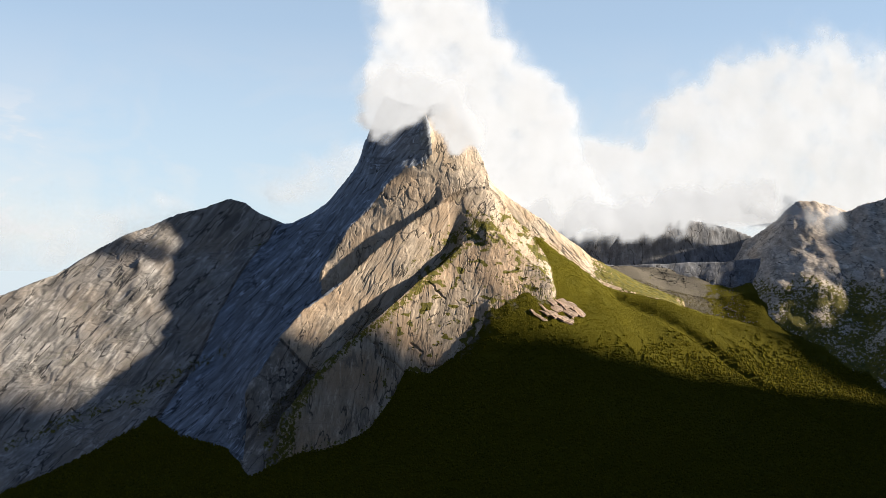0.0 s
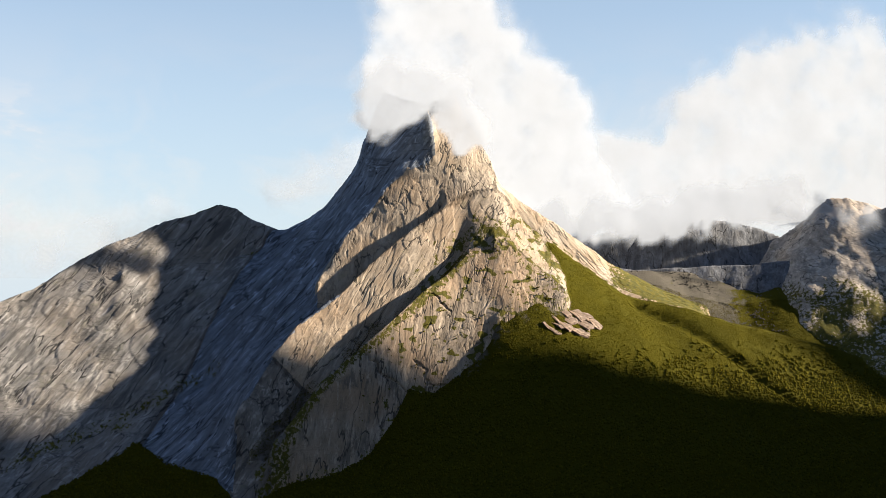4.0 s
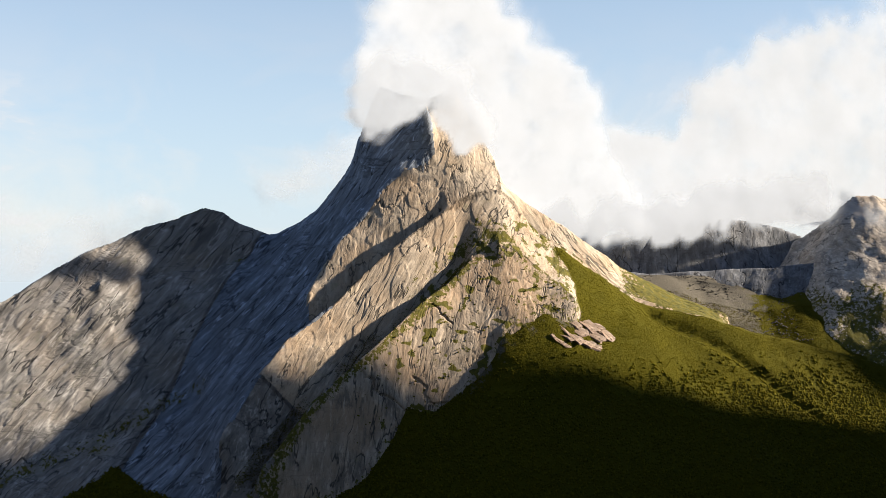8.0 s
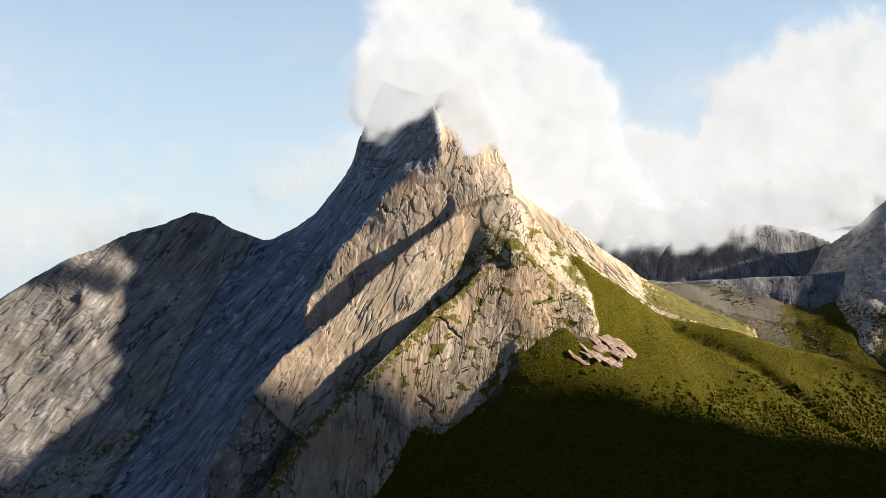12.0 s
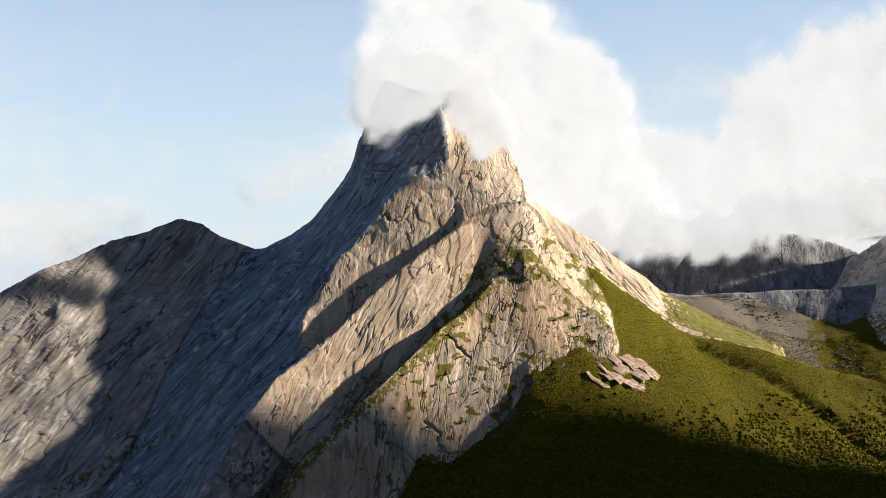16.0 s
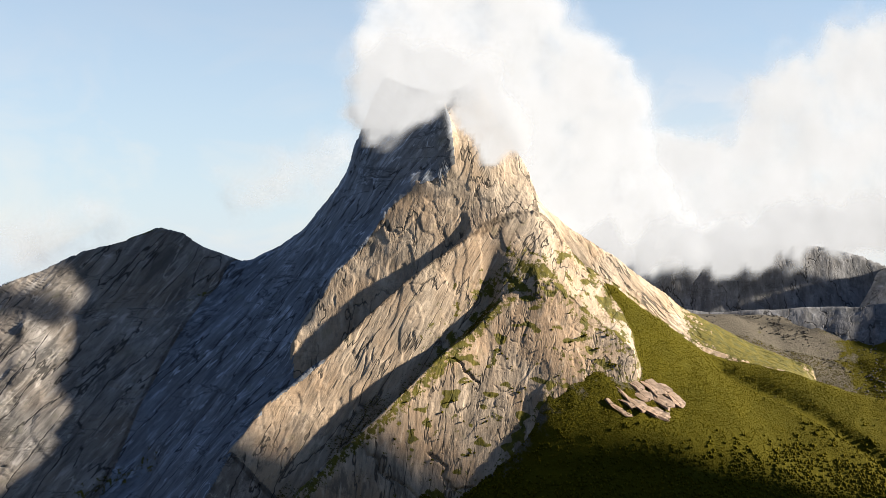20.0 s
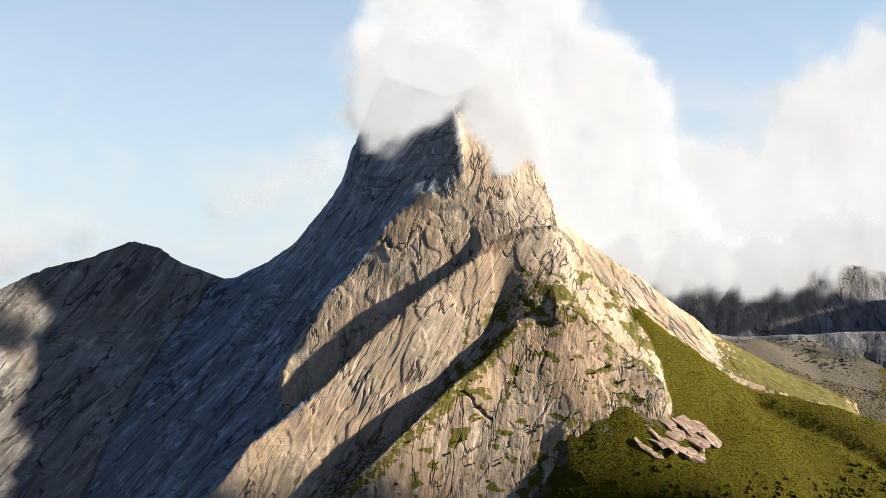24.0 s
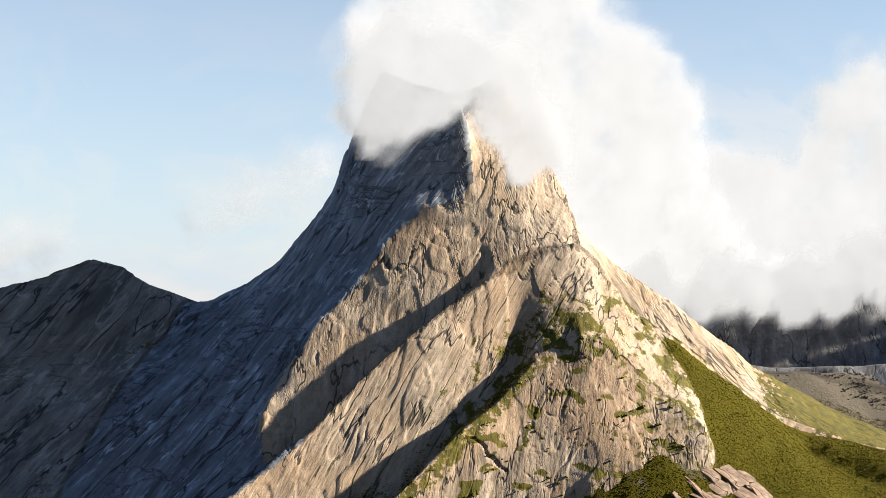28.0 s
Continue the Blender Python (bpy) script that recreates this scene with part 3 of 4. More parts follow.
def spur_plants(p, n):
    """The grassy ramp between the spur and the buttress, and the dark gully below it."""
    line = polyline_distance(BUTTRESS, p[:, 0], p[:, 1])
    upper = smooth(46, 12, polyline_distance(BUTTRESS[:5], p[:, 0], p[:, 1])) * smooth(640, 605, p[:, 2])
    near = smooth(70, 100, p[:, 0]) * smooth(655, 620, p[:, 2]) * (0.42 + 0.1 * smooth(110, 160, p[:, 0]) + 0.5 * gnoise(p / 11, 45) + 0.3 * gnoise(p / 30, 47))
    upper = np.maximum(upper * (0.50 + 0.5 * gnoise(p / 12, 43)), near)
    return np.maximum(smooth(34, 10, line) * (0.46 + 0.38 * gnoise(p / 14, 41)), upper)


mountain = tagged(new("granite_mountain"), "steep grey granite peak with a cloud-wrapped tower, spur and buttress", "mountain")
skin = Skin()
part("summit_tower", skin.sheet("summit_tower", 0, (0.1, 0, 1), GRANITE, no_plants), mountain, "sheer grey granite summit tower")
part("spur", skin.sheet("spur", 2, (0.45, 0.2, 0.8), GRANITE, spur_plants), mountain, "pale slabby granite spur")
part("spur_foot", skin.sheet("spur_foot", 6, (0.45, 0.2, 0.8), SHADED_WET_ROCK, spur_plants), mountain, "wet foot of the spur, shade put into its colour")
part("buttress", skin.sheet("buttress", 3, (0.15, 0.1, 1), CRACKED, buttress_plants, JOINTS, amount=0.52), mountain, "pale granite buttress with grassy cracks")
part("shoulder", skin.sheet("shoulder", 4, (-0.5, 0, 0.6), GRANITE, shoulder_plants), mountain, "pale rounded rock shoulder")
SLABS = {"grain": (0.6, 0.3, 0.72), "seed": 9, "amount": 1.0}
part("slab_wall", skin.sheet("slab_wall", 1, (0.62, 0.3, 0.72), WALL_ROCK, slab_plants, **SLABS), mountain, "streaked rock wall with long slabs, shade in its colour")

dome = new("rounded_mountain", skin.sheet("rounded_mountain", 5, (0.55, 0.3, 0.7), DOME_ROCK, ledge_plants, **SLABS))
tagged(dome, "rounded grey granite mountain with long streaked slabs", "mountain")
cirque = tagged(new("cliff_ridge"), "dark sheer cliff ridge with its top in cloud", "mountain")
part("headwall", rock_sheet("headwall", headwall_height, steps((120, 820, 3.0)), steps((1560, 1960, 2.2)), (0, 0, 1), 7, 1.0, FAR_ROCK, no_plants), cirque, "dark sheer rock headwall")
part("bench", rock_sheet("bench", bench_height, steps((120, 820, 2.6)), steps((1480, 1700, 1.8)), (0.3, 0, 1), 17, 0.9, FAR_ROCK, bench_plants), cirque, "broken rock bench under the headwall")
hill = tagged(new("rocky_mountain"), "grey rocky mountain with grassy lower ledges", "mountain")
part("peak", rock_sheet("peak", right_height, steps((420, 1400, 3.2)), steps((1300, 1960, 2.6)), (-0.5, 0, 0.6), 8, 1.3, PALE_FAR, hill_plants), hill, "grey slabby peak")
part("foothill", rock_sheet("foothill", hill_height, steps((420, 1400, 3.0)), steps((1300, 1760, 2.4)), (-0.5, 0, 0.6), 18, 1.2, PALE_FAR, hill_plants), hill, "rocky foothill with grassy ledges")

# Unseen ridge towards the sun, shaped to throw the slopes' shadow edge.
sx, sy = np.meshgrid(steps((700, 1480, 60), (1480, 1720, 8), (1720, 2600, 60)), steps((-600, 900, 60), (900, 1160, 20), (1160, 1460, 5), (1460, 1800, 40)))
sp = np.stack([sx.ravel(), sy.ravel(), sunward_height(sx, sy).ravel()], -1)
sp[:, 2] += fbm(sp / 120, 4, 51) * 6
si = (np.arange(sx.shape[0] - 1)[:, None] * sx.shape[1] + np.arange(sx.shape[1] - 1)).ravel()
sunward_mesh = mesh_from("shade_ridge", sp, np.stack([si, si + 1, si + sx.shape[1] + 1, si + sx.shape[1]], -1), WALL_ROCK)
tagged(new("shade_ridge", sunward_mesh), "unseen rock ridge added to shade the lower slopes", "mountain")
# Unseen range behind the camera, added to cut the low sky's fill light.
sx, sy = np.meshgrid(steps((-5200, 3200, 60)), steps((-3000, 3600, 60)))
sp = np.stack([sx.ravel(), sy.ravel(), behind_height(sx, sy).ravel()], -1)
sp[:, 2] += fbm(sp / 300, 4, 53) * 60
si = (np.arange(sx.shape[0] - 1)[:, None] * sx.shape[1] + np.arange(sx.shape[1] - 1)).ravel()
quads = np.stack([si, si + 1, si + sx.shape[1] + 1, si + sx.shape[1]], -1)
quads = quads[sp[quads, 2].max(1) > 100]
kept, quads = np.unique(quads, return_inverse=True)
tagged(new("sky_block_range", mesh_from("sky_block_range", sp[kept], quads.reshape(-1, 4), WALL_ROCK)), "unseen dark range added to block low sky light", "mountain")

# ---- ground ----
gx = steps((-6000, -1200, 400), (-1200, -560, 40), (-560, 1000, 5), (1000, 1600, 40), (1600, 6000, 400))
gy = steps((-3000, 200, 200), (200, 900, 50), (900, 1780, 5), (1780, 2400, 60), (2400, 6000, 400))
X, Y = np.meshgrid(gx, gy)
pts = np.stack([X.ravel(), Y.ravel(), ground_height(X, Y).ravel()], -1)
near = smooth(1100, 800, np.abs(pts[:, 0])) * smooth(700, 950, pts[:, 1])
pts[:, 2] += near * (fbm(pts / 60, 3, 21) * 4 + gnoise(pts / 9, 25) * 0.7)
w, h = len(gx), len(gy)
i = (np.arange(h - 1)[:, None] * w + np.arange(w - 1)).ravel()
ground_mesh = mesh_from("ground", pts, np.stack([i, i + 1, i + w + 1, i + w], -1), GROUND)
set_mask(ground_mesh, "scree", smooth(0, 60, polyline_distance(SLOPE, pts[:, 0], pts[:, 1])) * (pts[:, 1] > 1440) * smooth(520, 400, pts[:, 0]) * 0.75 + 0.5 * smooth(30, 4, polyline_distance(BUTTRESS_FOOT[:6], pts[:, 0], pts[:, 1])))
ground = tagged(new("ground", ground_mesh), "green valley slopes of heath and scree", "ground", kind="structure")


# ---- woods ----
ICO = np.array([(0, 0, 1)] + [(0.894 * math.cos(a * 1.2566), 0.894 * math.sin(a * 1.2566), 0.447) for a in range(5)]
               + [(0.894 * math.cos((a + 0.5) * 1.2566), 0.894 * math.sin((a + 0.5) * 1.2566), -0.447) for a in range(5)] + [(0, 0, -1)])
ICO_FACES = np.array([(0, k + 1, (k + 1) % 5 + 1) for k in range(5)] + [(k + 1, k + 6, (k + 1) % 5 + 1) for k in range(5)]
                     + [((k + 1) % 5 + 1, k + 6, (k + 1) % 5 + 6) for k in range(5)] + [(11, (k + 1) % 5 + 6, k + 6) for k in range(5)])


def clumps(places, sizes, rng, tall=1.2, rough=0.3):
    """Vertices and faces of many uneven leaf clumps."""
    n = len(places)
    v = ICO[None] * (1 + rough * rng.uniform(-1, 1, (n, 12, 1))) * sizes[:, None, None]
    v = v * np.array([1, 1, tall]) + places[:, None, :]
    f = ICO_FACES[None] + np.arange(n)[:, None, None] * 12
    return v.reshape(-1, 3), f.reshape(-1, 3)


def wood(name, count, box, seed, size, keep, material, label, base=(ground_height,)):
    """A wood or heath of many uneven crowns, standing on the given ground wherever that lies open."""
    rng = np.random.default_rng(seed)
    x, y = rng.uniform(box[0], box[1], count), rng.uniform(box[2], box[3], count)
    z = np.max([f(x, y) for f in base], 0)
    rock = np.max([f(x, y) for f in ALL_HEIGHTS if f not in base], 0)
    p = np.stack([x, y, z], -1)
    p = p[z > rock - 1]
    p = p[keep(p)]
    z = p[:, 2] + (fbm(p / 60, 3, 21) * 4 + gnoise(p / 9, 25) * 0.7 if base == (ground_height,) else 0)
    s = rng.uniform(size[0], size[1], len(p)) * (0.7 + 0.6 * rng.random(len(p)))
    a = np.stack([p[:, 0], p[:, 1], z + s * (1.0 if size[1] > 1 else 0.05)], -1)
    va, fa = clumps(a, s, rng, 1.2 if size[1] > 1 else 0.34)
    if size[1] > 1.3:
        b = a + np.stack([rng.normal(0, 0.6, len(p)) * s, rng.normal(0, 0.6, len(p)) * s, rng.uniform(0.3, 1.0, len(p)) * s], -1)
        vb, fb = clumps(b, s * 0.65, rng)
        va, fa = np.concatenate([va, vb]), np.concatenate([fa, fb + len(va)])
    return tagged(new(name, mesh_from(name, va, fa, material)), label, "trees", kind="stuff")


wood("birch_wood", 170000, (-560, 900, 980, 1500), 5, (0.75, 1.25), lambda p: (p[:, 2] < 432 + 25 * gnoise(p / 40, 73) + 45 * gnoise(p / 7, 79)) & (polyline_distance(CREASE, p[:, 0], p[:, 1]) > 4), LEAVES, "dense low birch wood on the mountain slope")
wood("shrub_heath", 230000, (40, 900, 1220, 1620), 6, (0.35, 0.85), lambda p: (p[:, 2] > 425) & (gnoise(p / 16, 75) > -0.55) & (p[:, 1] < 1560) & (polyline_distance(CREASE, p[:, 0], p[:, 1]) > 4), HEATH, "yellow-green shrubs and heather on the slope")


def gully(p):
    """The shaded gully and ramp on the far side of the buttress edge."""
    d = polyline_distance(BUTTRESS, p[:, 0], p[:, 1])
    wide = 14 + 16 * smooth(1400, 1360, p[:, 1])
    return np.isin(masses(p[:, 0], p[:, 1]), (2, 6)) & (d < wide) & (d > 2) & (gnoise(p / 9, 77) > -0.35) & (p[:, 2] < 575)


wood("gully_wood", 110000, (-260, 110, 1240, 1450), 8, (0.4, 0.95), gully, LEAVES, "dark bushes growing in the shaded rock gully", (massif_height,))


# ---- single bushes on the rock, loose slabs and blocks ----
def shrub(seed):
    rng = np.random.default_rng(seed)
    whole = tagged(new("shrub"), "small green bush growing in a rock crack", "shrub", "shrubs on the buttress")
    n = 9
    at = np.stack([rng.normal(0, 0.8, n), rng.normal(0, 0.8, n), rng.uniform(0.7, 1.9, n)], -1)
    v, f = clumps(at, rng.uniform(0.5, 0.9, n), rng, 0.9, 0.4)
    part("crown", mesh_from("crown", v, f, HEATH), whole)
    ring = np.array([(math.cos(k * 1.2566), math.sin(k * 1.2566)) for k in range(5)])
    stem = np.concatenate([np.c_[ring * 0.16, np.full(5, -0.6)], np.c_[ring * 0.10 + 0.1, np.full(5, 0.5)], np.c_[ring * 0.05 + 0.2, np.full(5, 1.3)]])
    quads = [(r * 5 + k, r * 5 + (k + 1) % 5, r * 5 + 5 + (k + 1) % 5, r * 5 + 5 + k) for r in range(2) for k in range(5)]
    part("stem", mesh_from("stem", stem, quads, BARK), whole)
    return whole


rng = np.random.default_rng(3)
kinds = [shrub(k) for k in range(4)]
sx, sy = rng.uniform(-120, 170, 6000), rng.uniform(1280, 1440, 6000)
sp = np.stack([sx, sy, massif_height(sx, sy)], -1)
rest = np.max([f(sx, sy) for f in ALL_HEIGHTS if f is not massif_height], 0)
sp = sp[(masses(sx, sy) == 3) & (sp[:, 2] > rest + 2) & (gnoise(sp / 11, 31) > 0.22)][:110]
for k, (x, y, z) in enumerate(sp):
    m = pose(x, y, z - 0.4, 0, 0, 360 * rng.random()) @ Matrix.Scale(rng.uniform(0.45, 1.1), 4)
    if k < 4:
        kinds[k].matrix_world = m
    else:
        other = copy_thing(kinds[k % 4], m)
        other.scale = m.to_scale()


def rough_block(size, seed):
    """A split slab of rock with broken edges."""
    rng = np.random.default_rng(seed)
    bm = bmesh.new()
    bmesh.ops.create_cube(bm, size=1)
    bmesh.ops.subdivide_edges(bm, edges=bm.edges, cuts=2, use_grid_fill=True)
    for v in bm.verts:
        v.co = Vector([c * s * (1 + 0.32 * rng.uniform(-1, 1)) for c, s in zip(v.co, size)])
    me = bpy.data.meshes.new("slab")
    bm.to_mesh(me)
    bm.free()
    me.materials.append(RED_ROCK)
    for name, kind in (("veg", "FLOAT"), ("flow", "FLOAT_VECTOR")):
        a = me.attributes.new(name, kind, "POINT")
        if kind == "FLOAT_VECTOR":
            a.data.foreach_set("vector", np.array([v.co for v in me.vertices], np.float32).ravel())
    return me


outcrop = tagged(new("rock_outcrop"), "tilted reddish rock slabs breaking out of the green slope", "rock outcrop")
along, out = Vector((0.78, -0.34, -0.52)).normalized(), Vector((0.15, -0.62, 0.77))
across = out.cross(along).normalized()
tilt = Matrix((along, across, along.cross(across))).transposed().to_4x4()
for k, (x, y) in enumerate(((160, 1367), (151, 1364), (161, 1372), (176, 1376), (191, 1377), (211, 1383), (171, 1382), (187, 1387), (199, 1389), (168, 1370), (177, 1369), (190, 1367))):
    size = rng.uniform(20, 34), rng.uniform(8, 13), rng.uniform(2, 3.4)
    slab = part("slab", rough_block(size, 100 + k), outcrop)
    x, y = x + rng.uniform(-2, 2), y + rng.uniform(-2, 2)
    slab.matrix_world = Matrix.Translation((x, y, float(ground_height(np.array([x]), np.array([y]))[0]) + rng.uniform(-2.2, -1.2))) @ tilt @ pose(0, 0, 0, rng.uniform(-12, 12), rng.uniform(-9, 9), rng.uniform(-14, 14))

count = 5200
bx, by = rng.uniform(215, 520, count), rng.uniform(1500, 1690, count)
bp = np.stack([bx, by, ground_height(bx, by)], -1)
bp = bp[(bp[:, 2] > np.max([f(bx, by) for f in ALL_HEIGHTS if f is not ground_height], 0)) & (gnoise(bp / 30, 81) > -0.3)]
bv, bf = clumps(bp, rng.uniform(0.35, 1.0, len(bp)) ** 2 * 1.6, rng, 0.7, 0.35)
scree = mesh_from("scree", bv, bf, SCREE, False)
tagged(new("scree", scree), "grey boulder scree across the valley floor", "rocks", kind="stuff")


# ---- clouds ----
PEAK_CLOUD = [(-76, 1620, 1140, 69), (1, 1620, 1132, 85), (-52, 1620, 1056, 62), (8, 1620, 1048, 73), (-52, 1620, 979, 48), (9, 1620, 979, 66), (62, 1620, 964, 39), (-33, 1620, 918, 54), (32, 1620, 918, 58), (82, 1620, 903, 42), (-76, 1620, 883, 29), (-18, 1620, 864, 54), (48, 1620, 864, 66), (109, 1620, 856, 56), (-99, 1620, 845, 26), (-56, 1620, 833, 37), (86, 1620, 796, 71), (155, 1620, 842, 42), (163, 1620, 792, 62), (209, 1620, 803, 42), (201, 1620, 857, 23), (110, 1620, 738, 68), (178, 1620, 726, 60), (228, 1620, 742, 32), (40, 1620, 776, 46), (155, 1620, 673, 46), (110, 1620, 691, 39), (144, 1620, 646, 32), (170, 1620, 677, 46), (217, 1620, 681, 51), (170, 1620, 628, 26), (209, 1620, 621, 31), (255, 1620, 622, 32), (263, 1620, 673, 39), (301, 1620, 628, 31), (343, 1620, 638, 26), (381, 1620, 652, 22)]
SUMMIT_WISPS = [(-88, 1414, 768, 17), (-73, 1414, 791, 24), (-50, 1414, 792, 26), (-68, 1414, 767, 18), (-39, 1414, 780, 18), (-26, 1414, 798, 20), (-7, 1414, 798, 16), (7, 1414, 760, 20), (24, 1414, 755, 24), (42, 1414, 746, 17), (15, 1414, 778, 20), (-90, 1414, 754, 10), (33, 1414, 776, 24), (53, 1414, 739, 12), (-60, 1414, 809, 22), (-33, 1414, 817, 24), (-2, 1414, 820, 18), (-95, 1414, 791, 16), (28, 1414, 808, 20), (0, 1414, 773, 17), (6, 1414, 789, 16), (-4, 1414, 753, 11), (61, 1414, 728, 8), (44, 1414, 728, 15), (22, 1414, 734, 17), (62, 1414, 708, 9), (33, 1414, 720, 10), (-2, 1414, 758, 10), (6, 1414, 747, 13), (17, 1414, 739, 14), (32, 1414, 731, 14), (45, 1414, 725, 12), (46, 1414, 734, 11), (37, 1414, 741, 12), (26, 1414, 741, 12), (-91, 1414, 765, 14), (-73, 1414, 757, 15), (-55, 1414, 761, 15), (-39, 1414, 772, 14)]
RIDGE_CAP = [(156, 1648, 631, 16), (190, 1648, 620, 17), (232, 1648, 616, 17), (277, 1648, 619, 18), (323, 1648, 622, 19), (338, 1648, 645, 28), (232, 1648, 639, 26), (285, 1648, 642, 26), (186, 1648, 641, 22), (368, 1648, 627, 19), (413, 1648, 637, 18), (459, 1648, 647, 16), (398, 1648, 653, 28), (459, 1648, 664, 22), (370, 1648, 630, 18), (402, 1648, 634, 18), (433, 1648, 639, 18), (465, 1648, 642, 18), (496, 1648, 645, 18), (528, 1648, 647, 18), (560, 1648, 648, 18), (384, 1648, 655, 26), (419, 1648, 658, 26), (454, 1648, 663, 26), (489, 1648, 666, 26), (524, 1648, 669, 26), (559, 1648, 672, 26)]
HILL_WISPS = [(517, 1590, 652, 15), (544, 1590, 647, 18), (574, 1590, 643, 20), (605, 1575, 641, 22), (650, 1575, 650, 22)]
LOW_VEIL = [(-907, 2100, 610, 90), (-807, 2100, 600, 80), (-727, 2100, 615, 70), (-647, 2100, 635, 60), (-578, 2100, 655, 44), (-518, 2100, 670, 34)]
HIGH_VEIL = [(-288, 2100, 721, 40), (-243, 2100, 741, 46), (-198, 2100, 766, 48), (-169, 2100, 791, 36), (-318, 2100, 706, 30)]
FAR_CLOUD = [(277, 1815, 681, 52), (345, 1815, 685, 62), (430, 1815, 815, 48), (405, 1815, 733, 52), (440, 1815, 733, 80), (499, 1815, 784, 86), (465, 1815, 853, 39), (525, 1815, 878, 52), (568, 1815, 836, 80), (594, 1815, 909, 41), (637, 1815, 887, 69), (714, 1815, 887, 101), (525, 1815, 682, 80), (611, 1815, 724, 110), (706, 1815, 758, 126), (790, 1815, 836, 126), (800, 1815, 708, 110), (910, 1815, 854, 143), (911, 1815, 708, 126), (237, 1815, 715, 50), (286, 1815, 712, 56), (335, 1815, 728, 50), (310, 1815, 663, 52), (382, 1815, 705, 58), (262, 1815, 752, 36), (370, 1815, 660, 44), (440, 1815, 672, 46)]

def billow(blobs, swell, seed, low, high, most, grow, lean):
    """One bulging side of a cloud bank. Its mist is thick in the middle and thins out softly to nothing at the rim."""
    c = np.array(blobs, float)
    reach = c[:, 3] * grow
    xs = np.arange((c[:, 0] - 2.2 * reach).min(), (c[:, 0] + 2.2 * reach).max(), 5.0)
    zs = np.arange(max((c[:, 2] - 2.2 * reach).min(), 540), (c[:, 2] + 2.2 * reach).max(), 5.0)
    x, z = np.meshgrid(xs, zs)
    at = np.stack([x, np.full_like(x, seed * 37.0), z], -1).reshape(-1, 3)
    wx = x + 20 * fbm(at / 55, 3, seed + 3).reshape(x.shape)
    wz = z + 20 * fbm(at / 55, 3, seed + 6).reshape(x.shape)
    field, bulk, depth, total = np.zeros_like(x), np.zeros_like(x), np.zeros_like(x), np.full_like(x, 1e-9)
    for (cx, cy, cz, _), r in zip(blobs, reach):
        g = np.exp(-1.3 * (((wx - cx) / r) ** 2 + ((wz - cz) / r) ** 2))
        plain = np.exp(-0.8 * (((x - cx) / r) ** 2 + ((z - cz) / r) ** 2))
        field, bulk, depth, total = field + g, bulk + plain, depth + plain * cy, total + plain
    ragged = 1.35 * fbm(at / 60, 5, seed).reshape(x.shape)
    lumps = fbm(at / 55, 3, seed + 9).reshape(x.shape)
    mist = smooth(low, high, np.minimum(field, 1.3) + 0.30 * ragged) * smooth(0.02, 0.3, field) * most
    body = smooth(0.0, 2.0, bulk)
    y = depth / total - swell * body - 0.6 * lumps * body + lean * (x - c[:, 0].mean())
    w = x.shape[1]
    i = (np.arange(x.shape[0] - 1)[:, None] * w + np.arange(w - 1)).ravel()
    faces = np.stack([i, i + 1, i + w + 1, i + w], -1)
    inside = (mist.ravel()[faces].max(1) > 0.012).reshape(x.shape[0] - 1, w - 1)
    faces = faces[largest_patch(inside).ravel()]
    used, faces = np.unique(faces, return_inverse=True)
    verts = np.stack([x, y, z], -1).reshape(-1, 3)[used]
    me = mesh_from("billow", verts, faces.reshape(-1, 4), CLOUD)
    set_mask(me, "mist", mist.ravel()[used])
    return me


def largest_patch(inside):
    """The largest patch of cells that hang together."""
    left, best = inside.copy(), np.zeros_like(inside)
    for r, c in np.argwhere(inside):
        if not left[r, c]:
            continue
        stack, cells = [(r, c)], []
        left[r, c] = False
        while stack:
            a, b = stack.pop()
            cells.append((a, b))
            for u, v in ((a + 1, b), (a - 1, b), (a, b + 1), (a, b - 1)):
                if 0 <= u < left.shape[0] and 0 <= v < left.shape[1] and left[u, v]:
                    left[u, v] = False
                    stack.append((u, v))
        if len(cells) > best.sum():
            best[:] = False
            best[tuple(np.array(cells).T)] = True
    return best


def cloud(blobs, seed, label, most=1.0, swell=9, lean=0.42, thick=1.25, thin=False):
    whole = tagged(new("cloud"), label, "cloud", "clouds")
    part("billow", billow(blobs, swell, seed, 0.08, thick + 0.2, most, 1.1, lean), whole)
    if thin:
        return whole
    part("billow", billow(blobs, -swell, seed, 0.6, thick + 0.4, most, 0.85, lean), whole)
    return whole


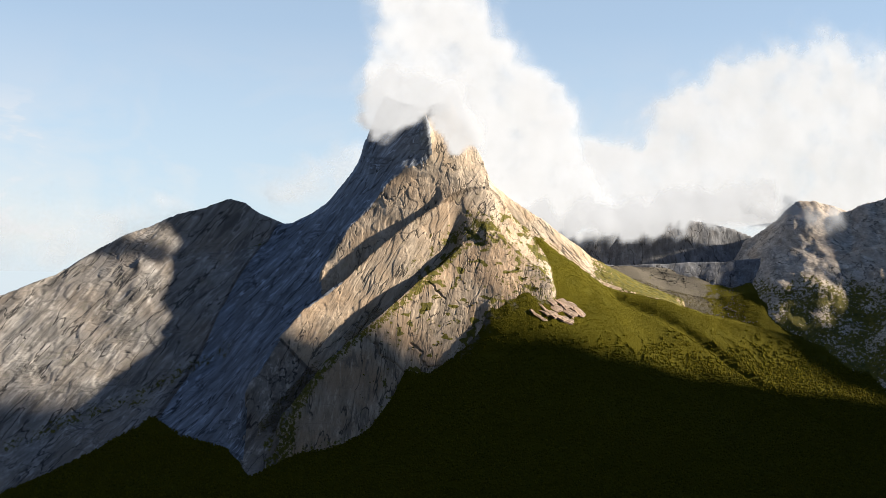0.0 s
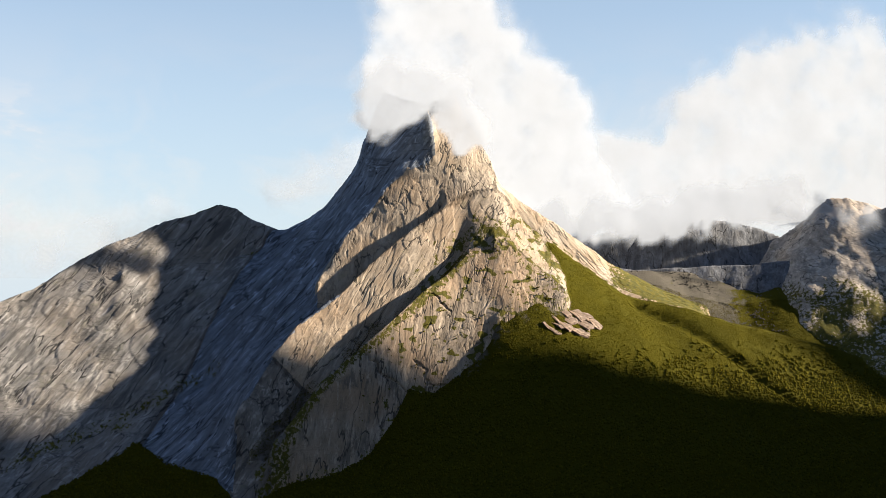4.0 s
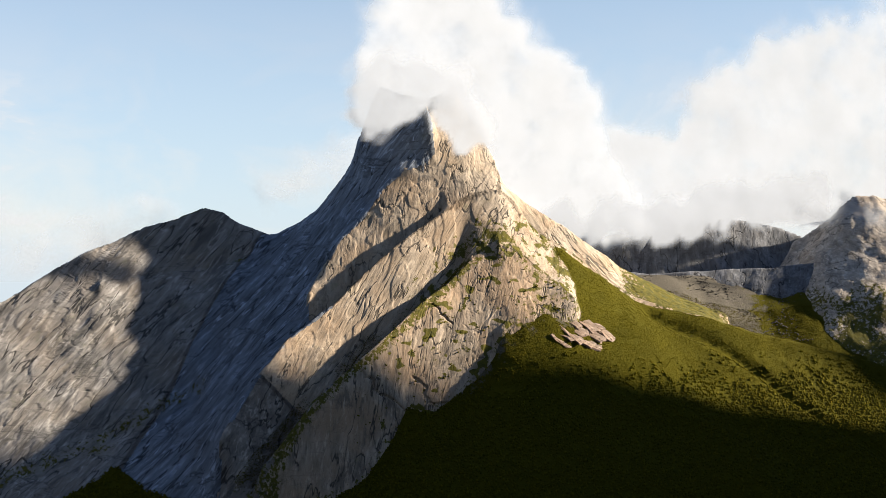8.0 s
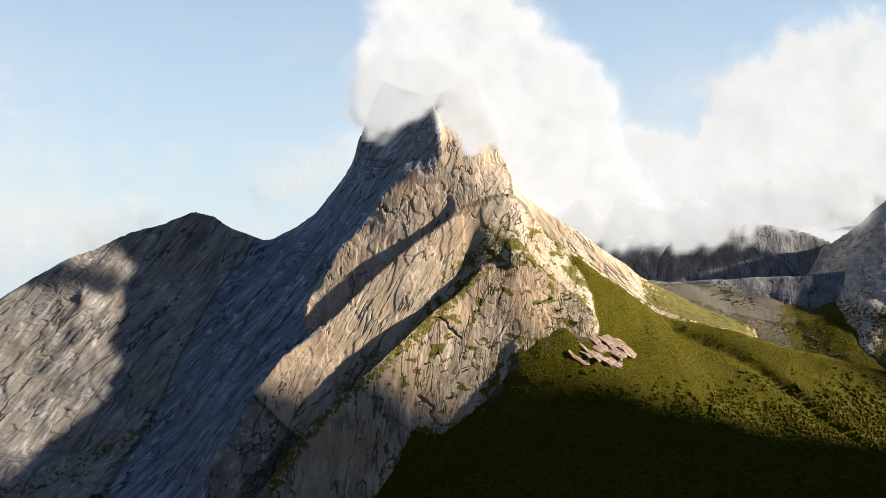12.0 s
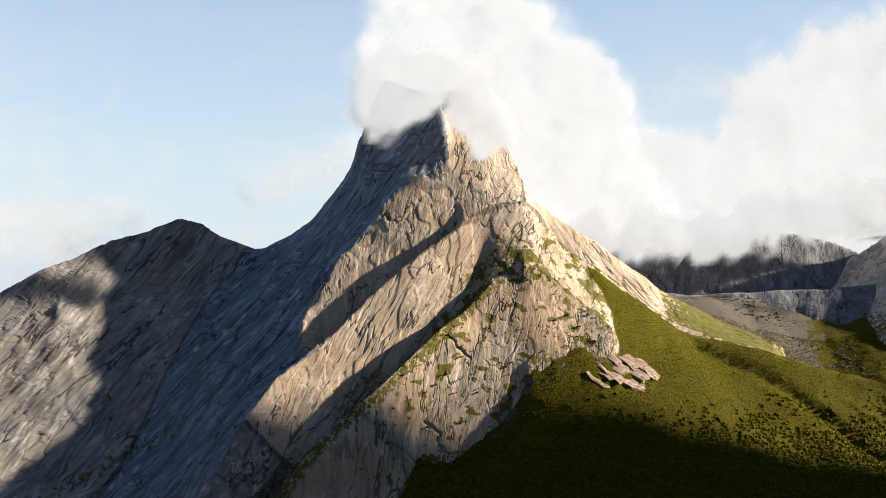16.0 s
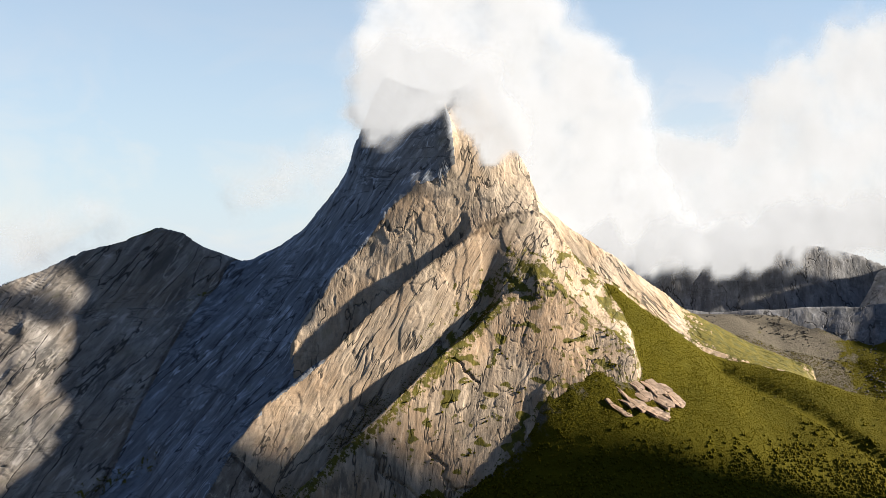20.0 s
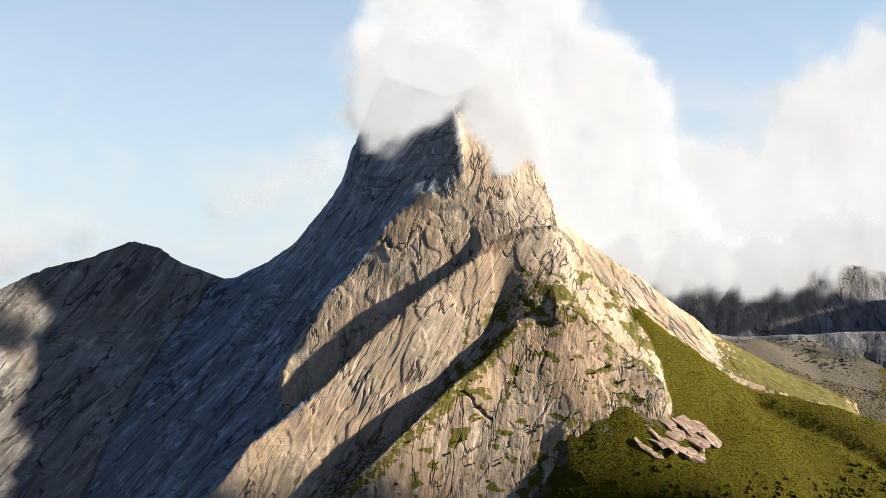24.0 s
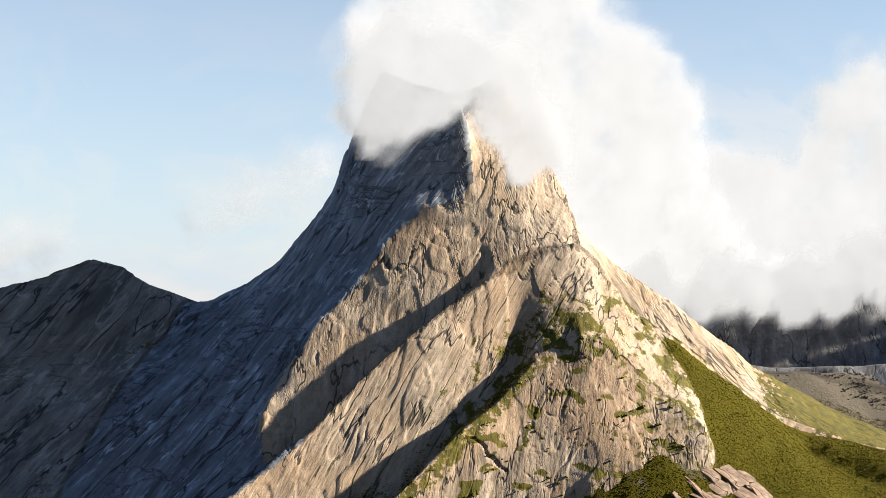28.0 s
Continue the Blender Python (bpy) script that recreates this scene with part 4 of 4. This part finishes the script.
cloud(PEAK_CLOUD, 11, "white billowing cloud rising behind the summit", 1.0, 4, 0.42)
cloud(SUMMIT_WISPS, 14, "thin grey-white cloud veil in front of the summit", 0.94, 2, 0.27, 1.1, True)
cloud(RIDGE_CAP, 21, "soft cloud base resting on the cliff ridge", 0.97, 1, 0.2, 0.7, True)
cloud(HILL_WISPS, 12, "thin drifting cloud wisp over the far ridge", 0.85, 3, 0.2, 1.3, True)
cloud(LOW_VEIL, 15, "faint white haze cloud low in the sky", 0.5, 6, 0.25, 1.9, True)
cloud(HIGH_VEIL, 16, "faint thin cloud patch beside the peak", 0.55, 5, 0.25, 1.8, True)
cloud(FAR_CLOUD, 13, "bright cumulus cloud bank over the far ridge", 1.0, 6, 0.3, 1.25, True)

# ---- the far sky: thin high veils and haze, far behind everything ----
def veil_material(name):
    t = Tree(name)
    place = t.put("ShaderNodeSeparateXYZ", t.place)
    rise = t.math("MULTIPLY", t.math("SUBTRACT", place.outputs[2], 600.0), 1 / 4000)
    haze = t.ramp(rise, (0.0, 0.85), (0.10, 0.65), (0.24, 0.42), (0.45, 0.30))
    veil = t.noise(0.0016, 5, 0.55, (1, 1, 1.8), (0, 0, 0), 0.5)
    wisp = t.math("MULTIPLY", t.ramp(veil, (0.42, 0.0), (0.58, 0.95)), t.ramp(rise, (0.0, 1.0), (0.14, 0.8), (0.24, 0.0)))
    amount = t.math("MAXIMUM", haze, wisp)
    tint = t.mix(wisp, (0.74, 0.87, 1.0), (0.93, 0.93, 0.95))
    glow = t.put("ShaderNodeEmission", tint, 0.245).outputs[0]
    clear = t.put("ShaderNodeBsdfTransparent").outputs[0]
    t.links.new(t.put("ShaderNodeMixShader", amount, clear, glow).outputs[0], t.nodes["Material Output"].inputs[0])
    return t.material


turns = np.radians(np.linspace(-50, 50, 41))
rises = np.linspace(-600, 3400, 17)
aa, rr = np.meshgrid(turns, rises)
sky_points = np.stack([4300 * np.sin(aa), 4300 * np.cos(aa), rr + 600], -1).reshape(-1, 3)
ki = (np.arange(16)[:, None] * 41 + np.arange(40)).ravel()
veil = new("backdrop", mesh_from("backdrop", sky_points, np.stack([ki, ki + 1, ki + 42, ki + 41], -1), veil_material("hazy_sky")))
tagged(veil, "pale hazy sky with thin high cloud", "sky", kind="structure")
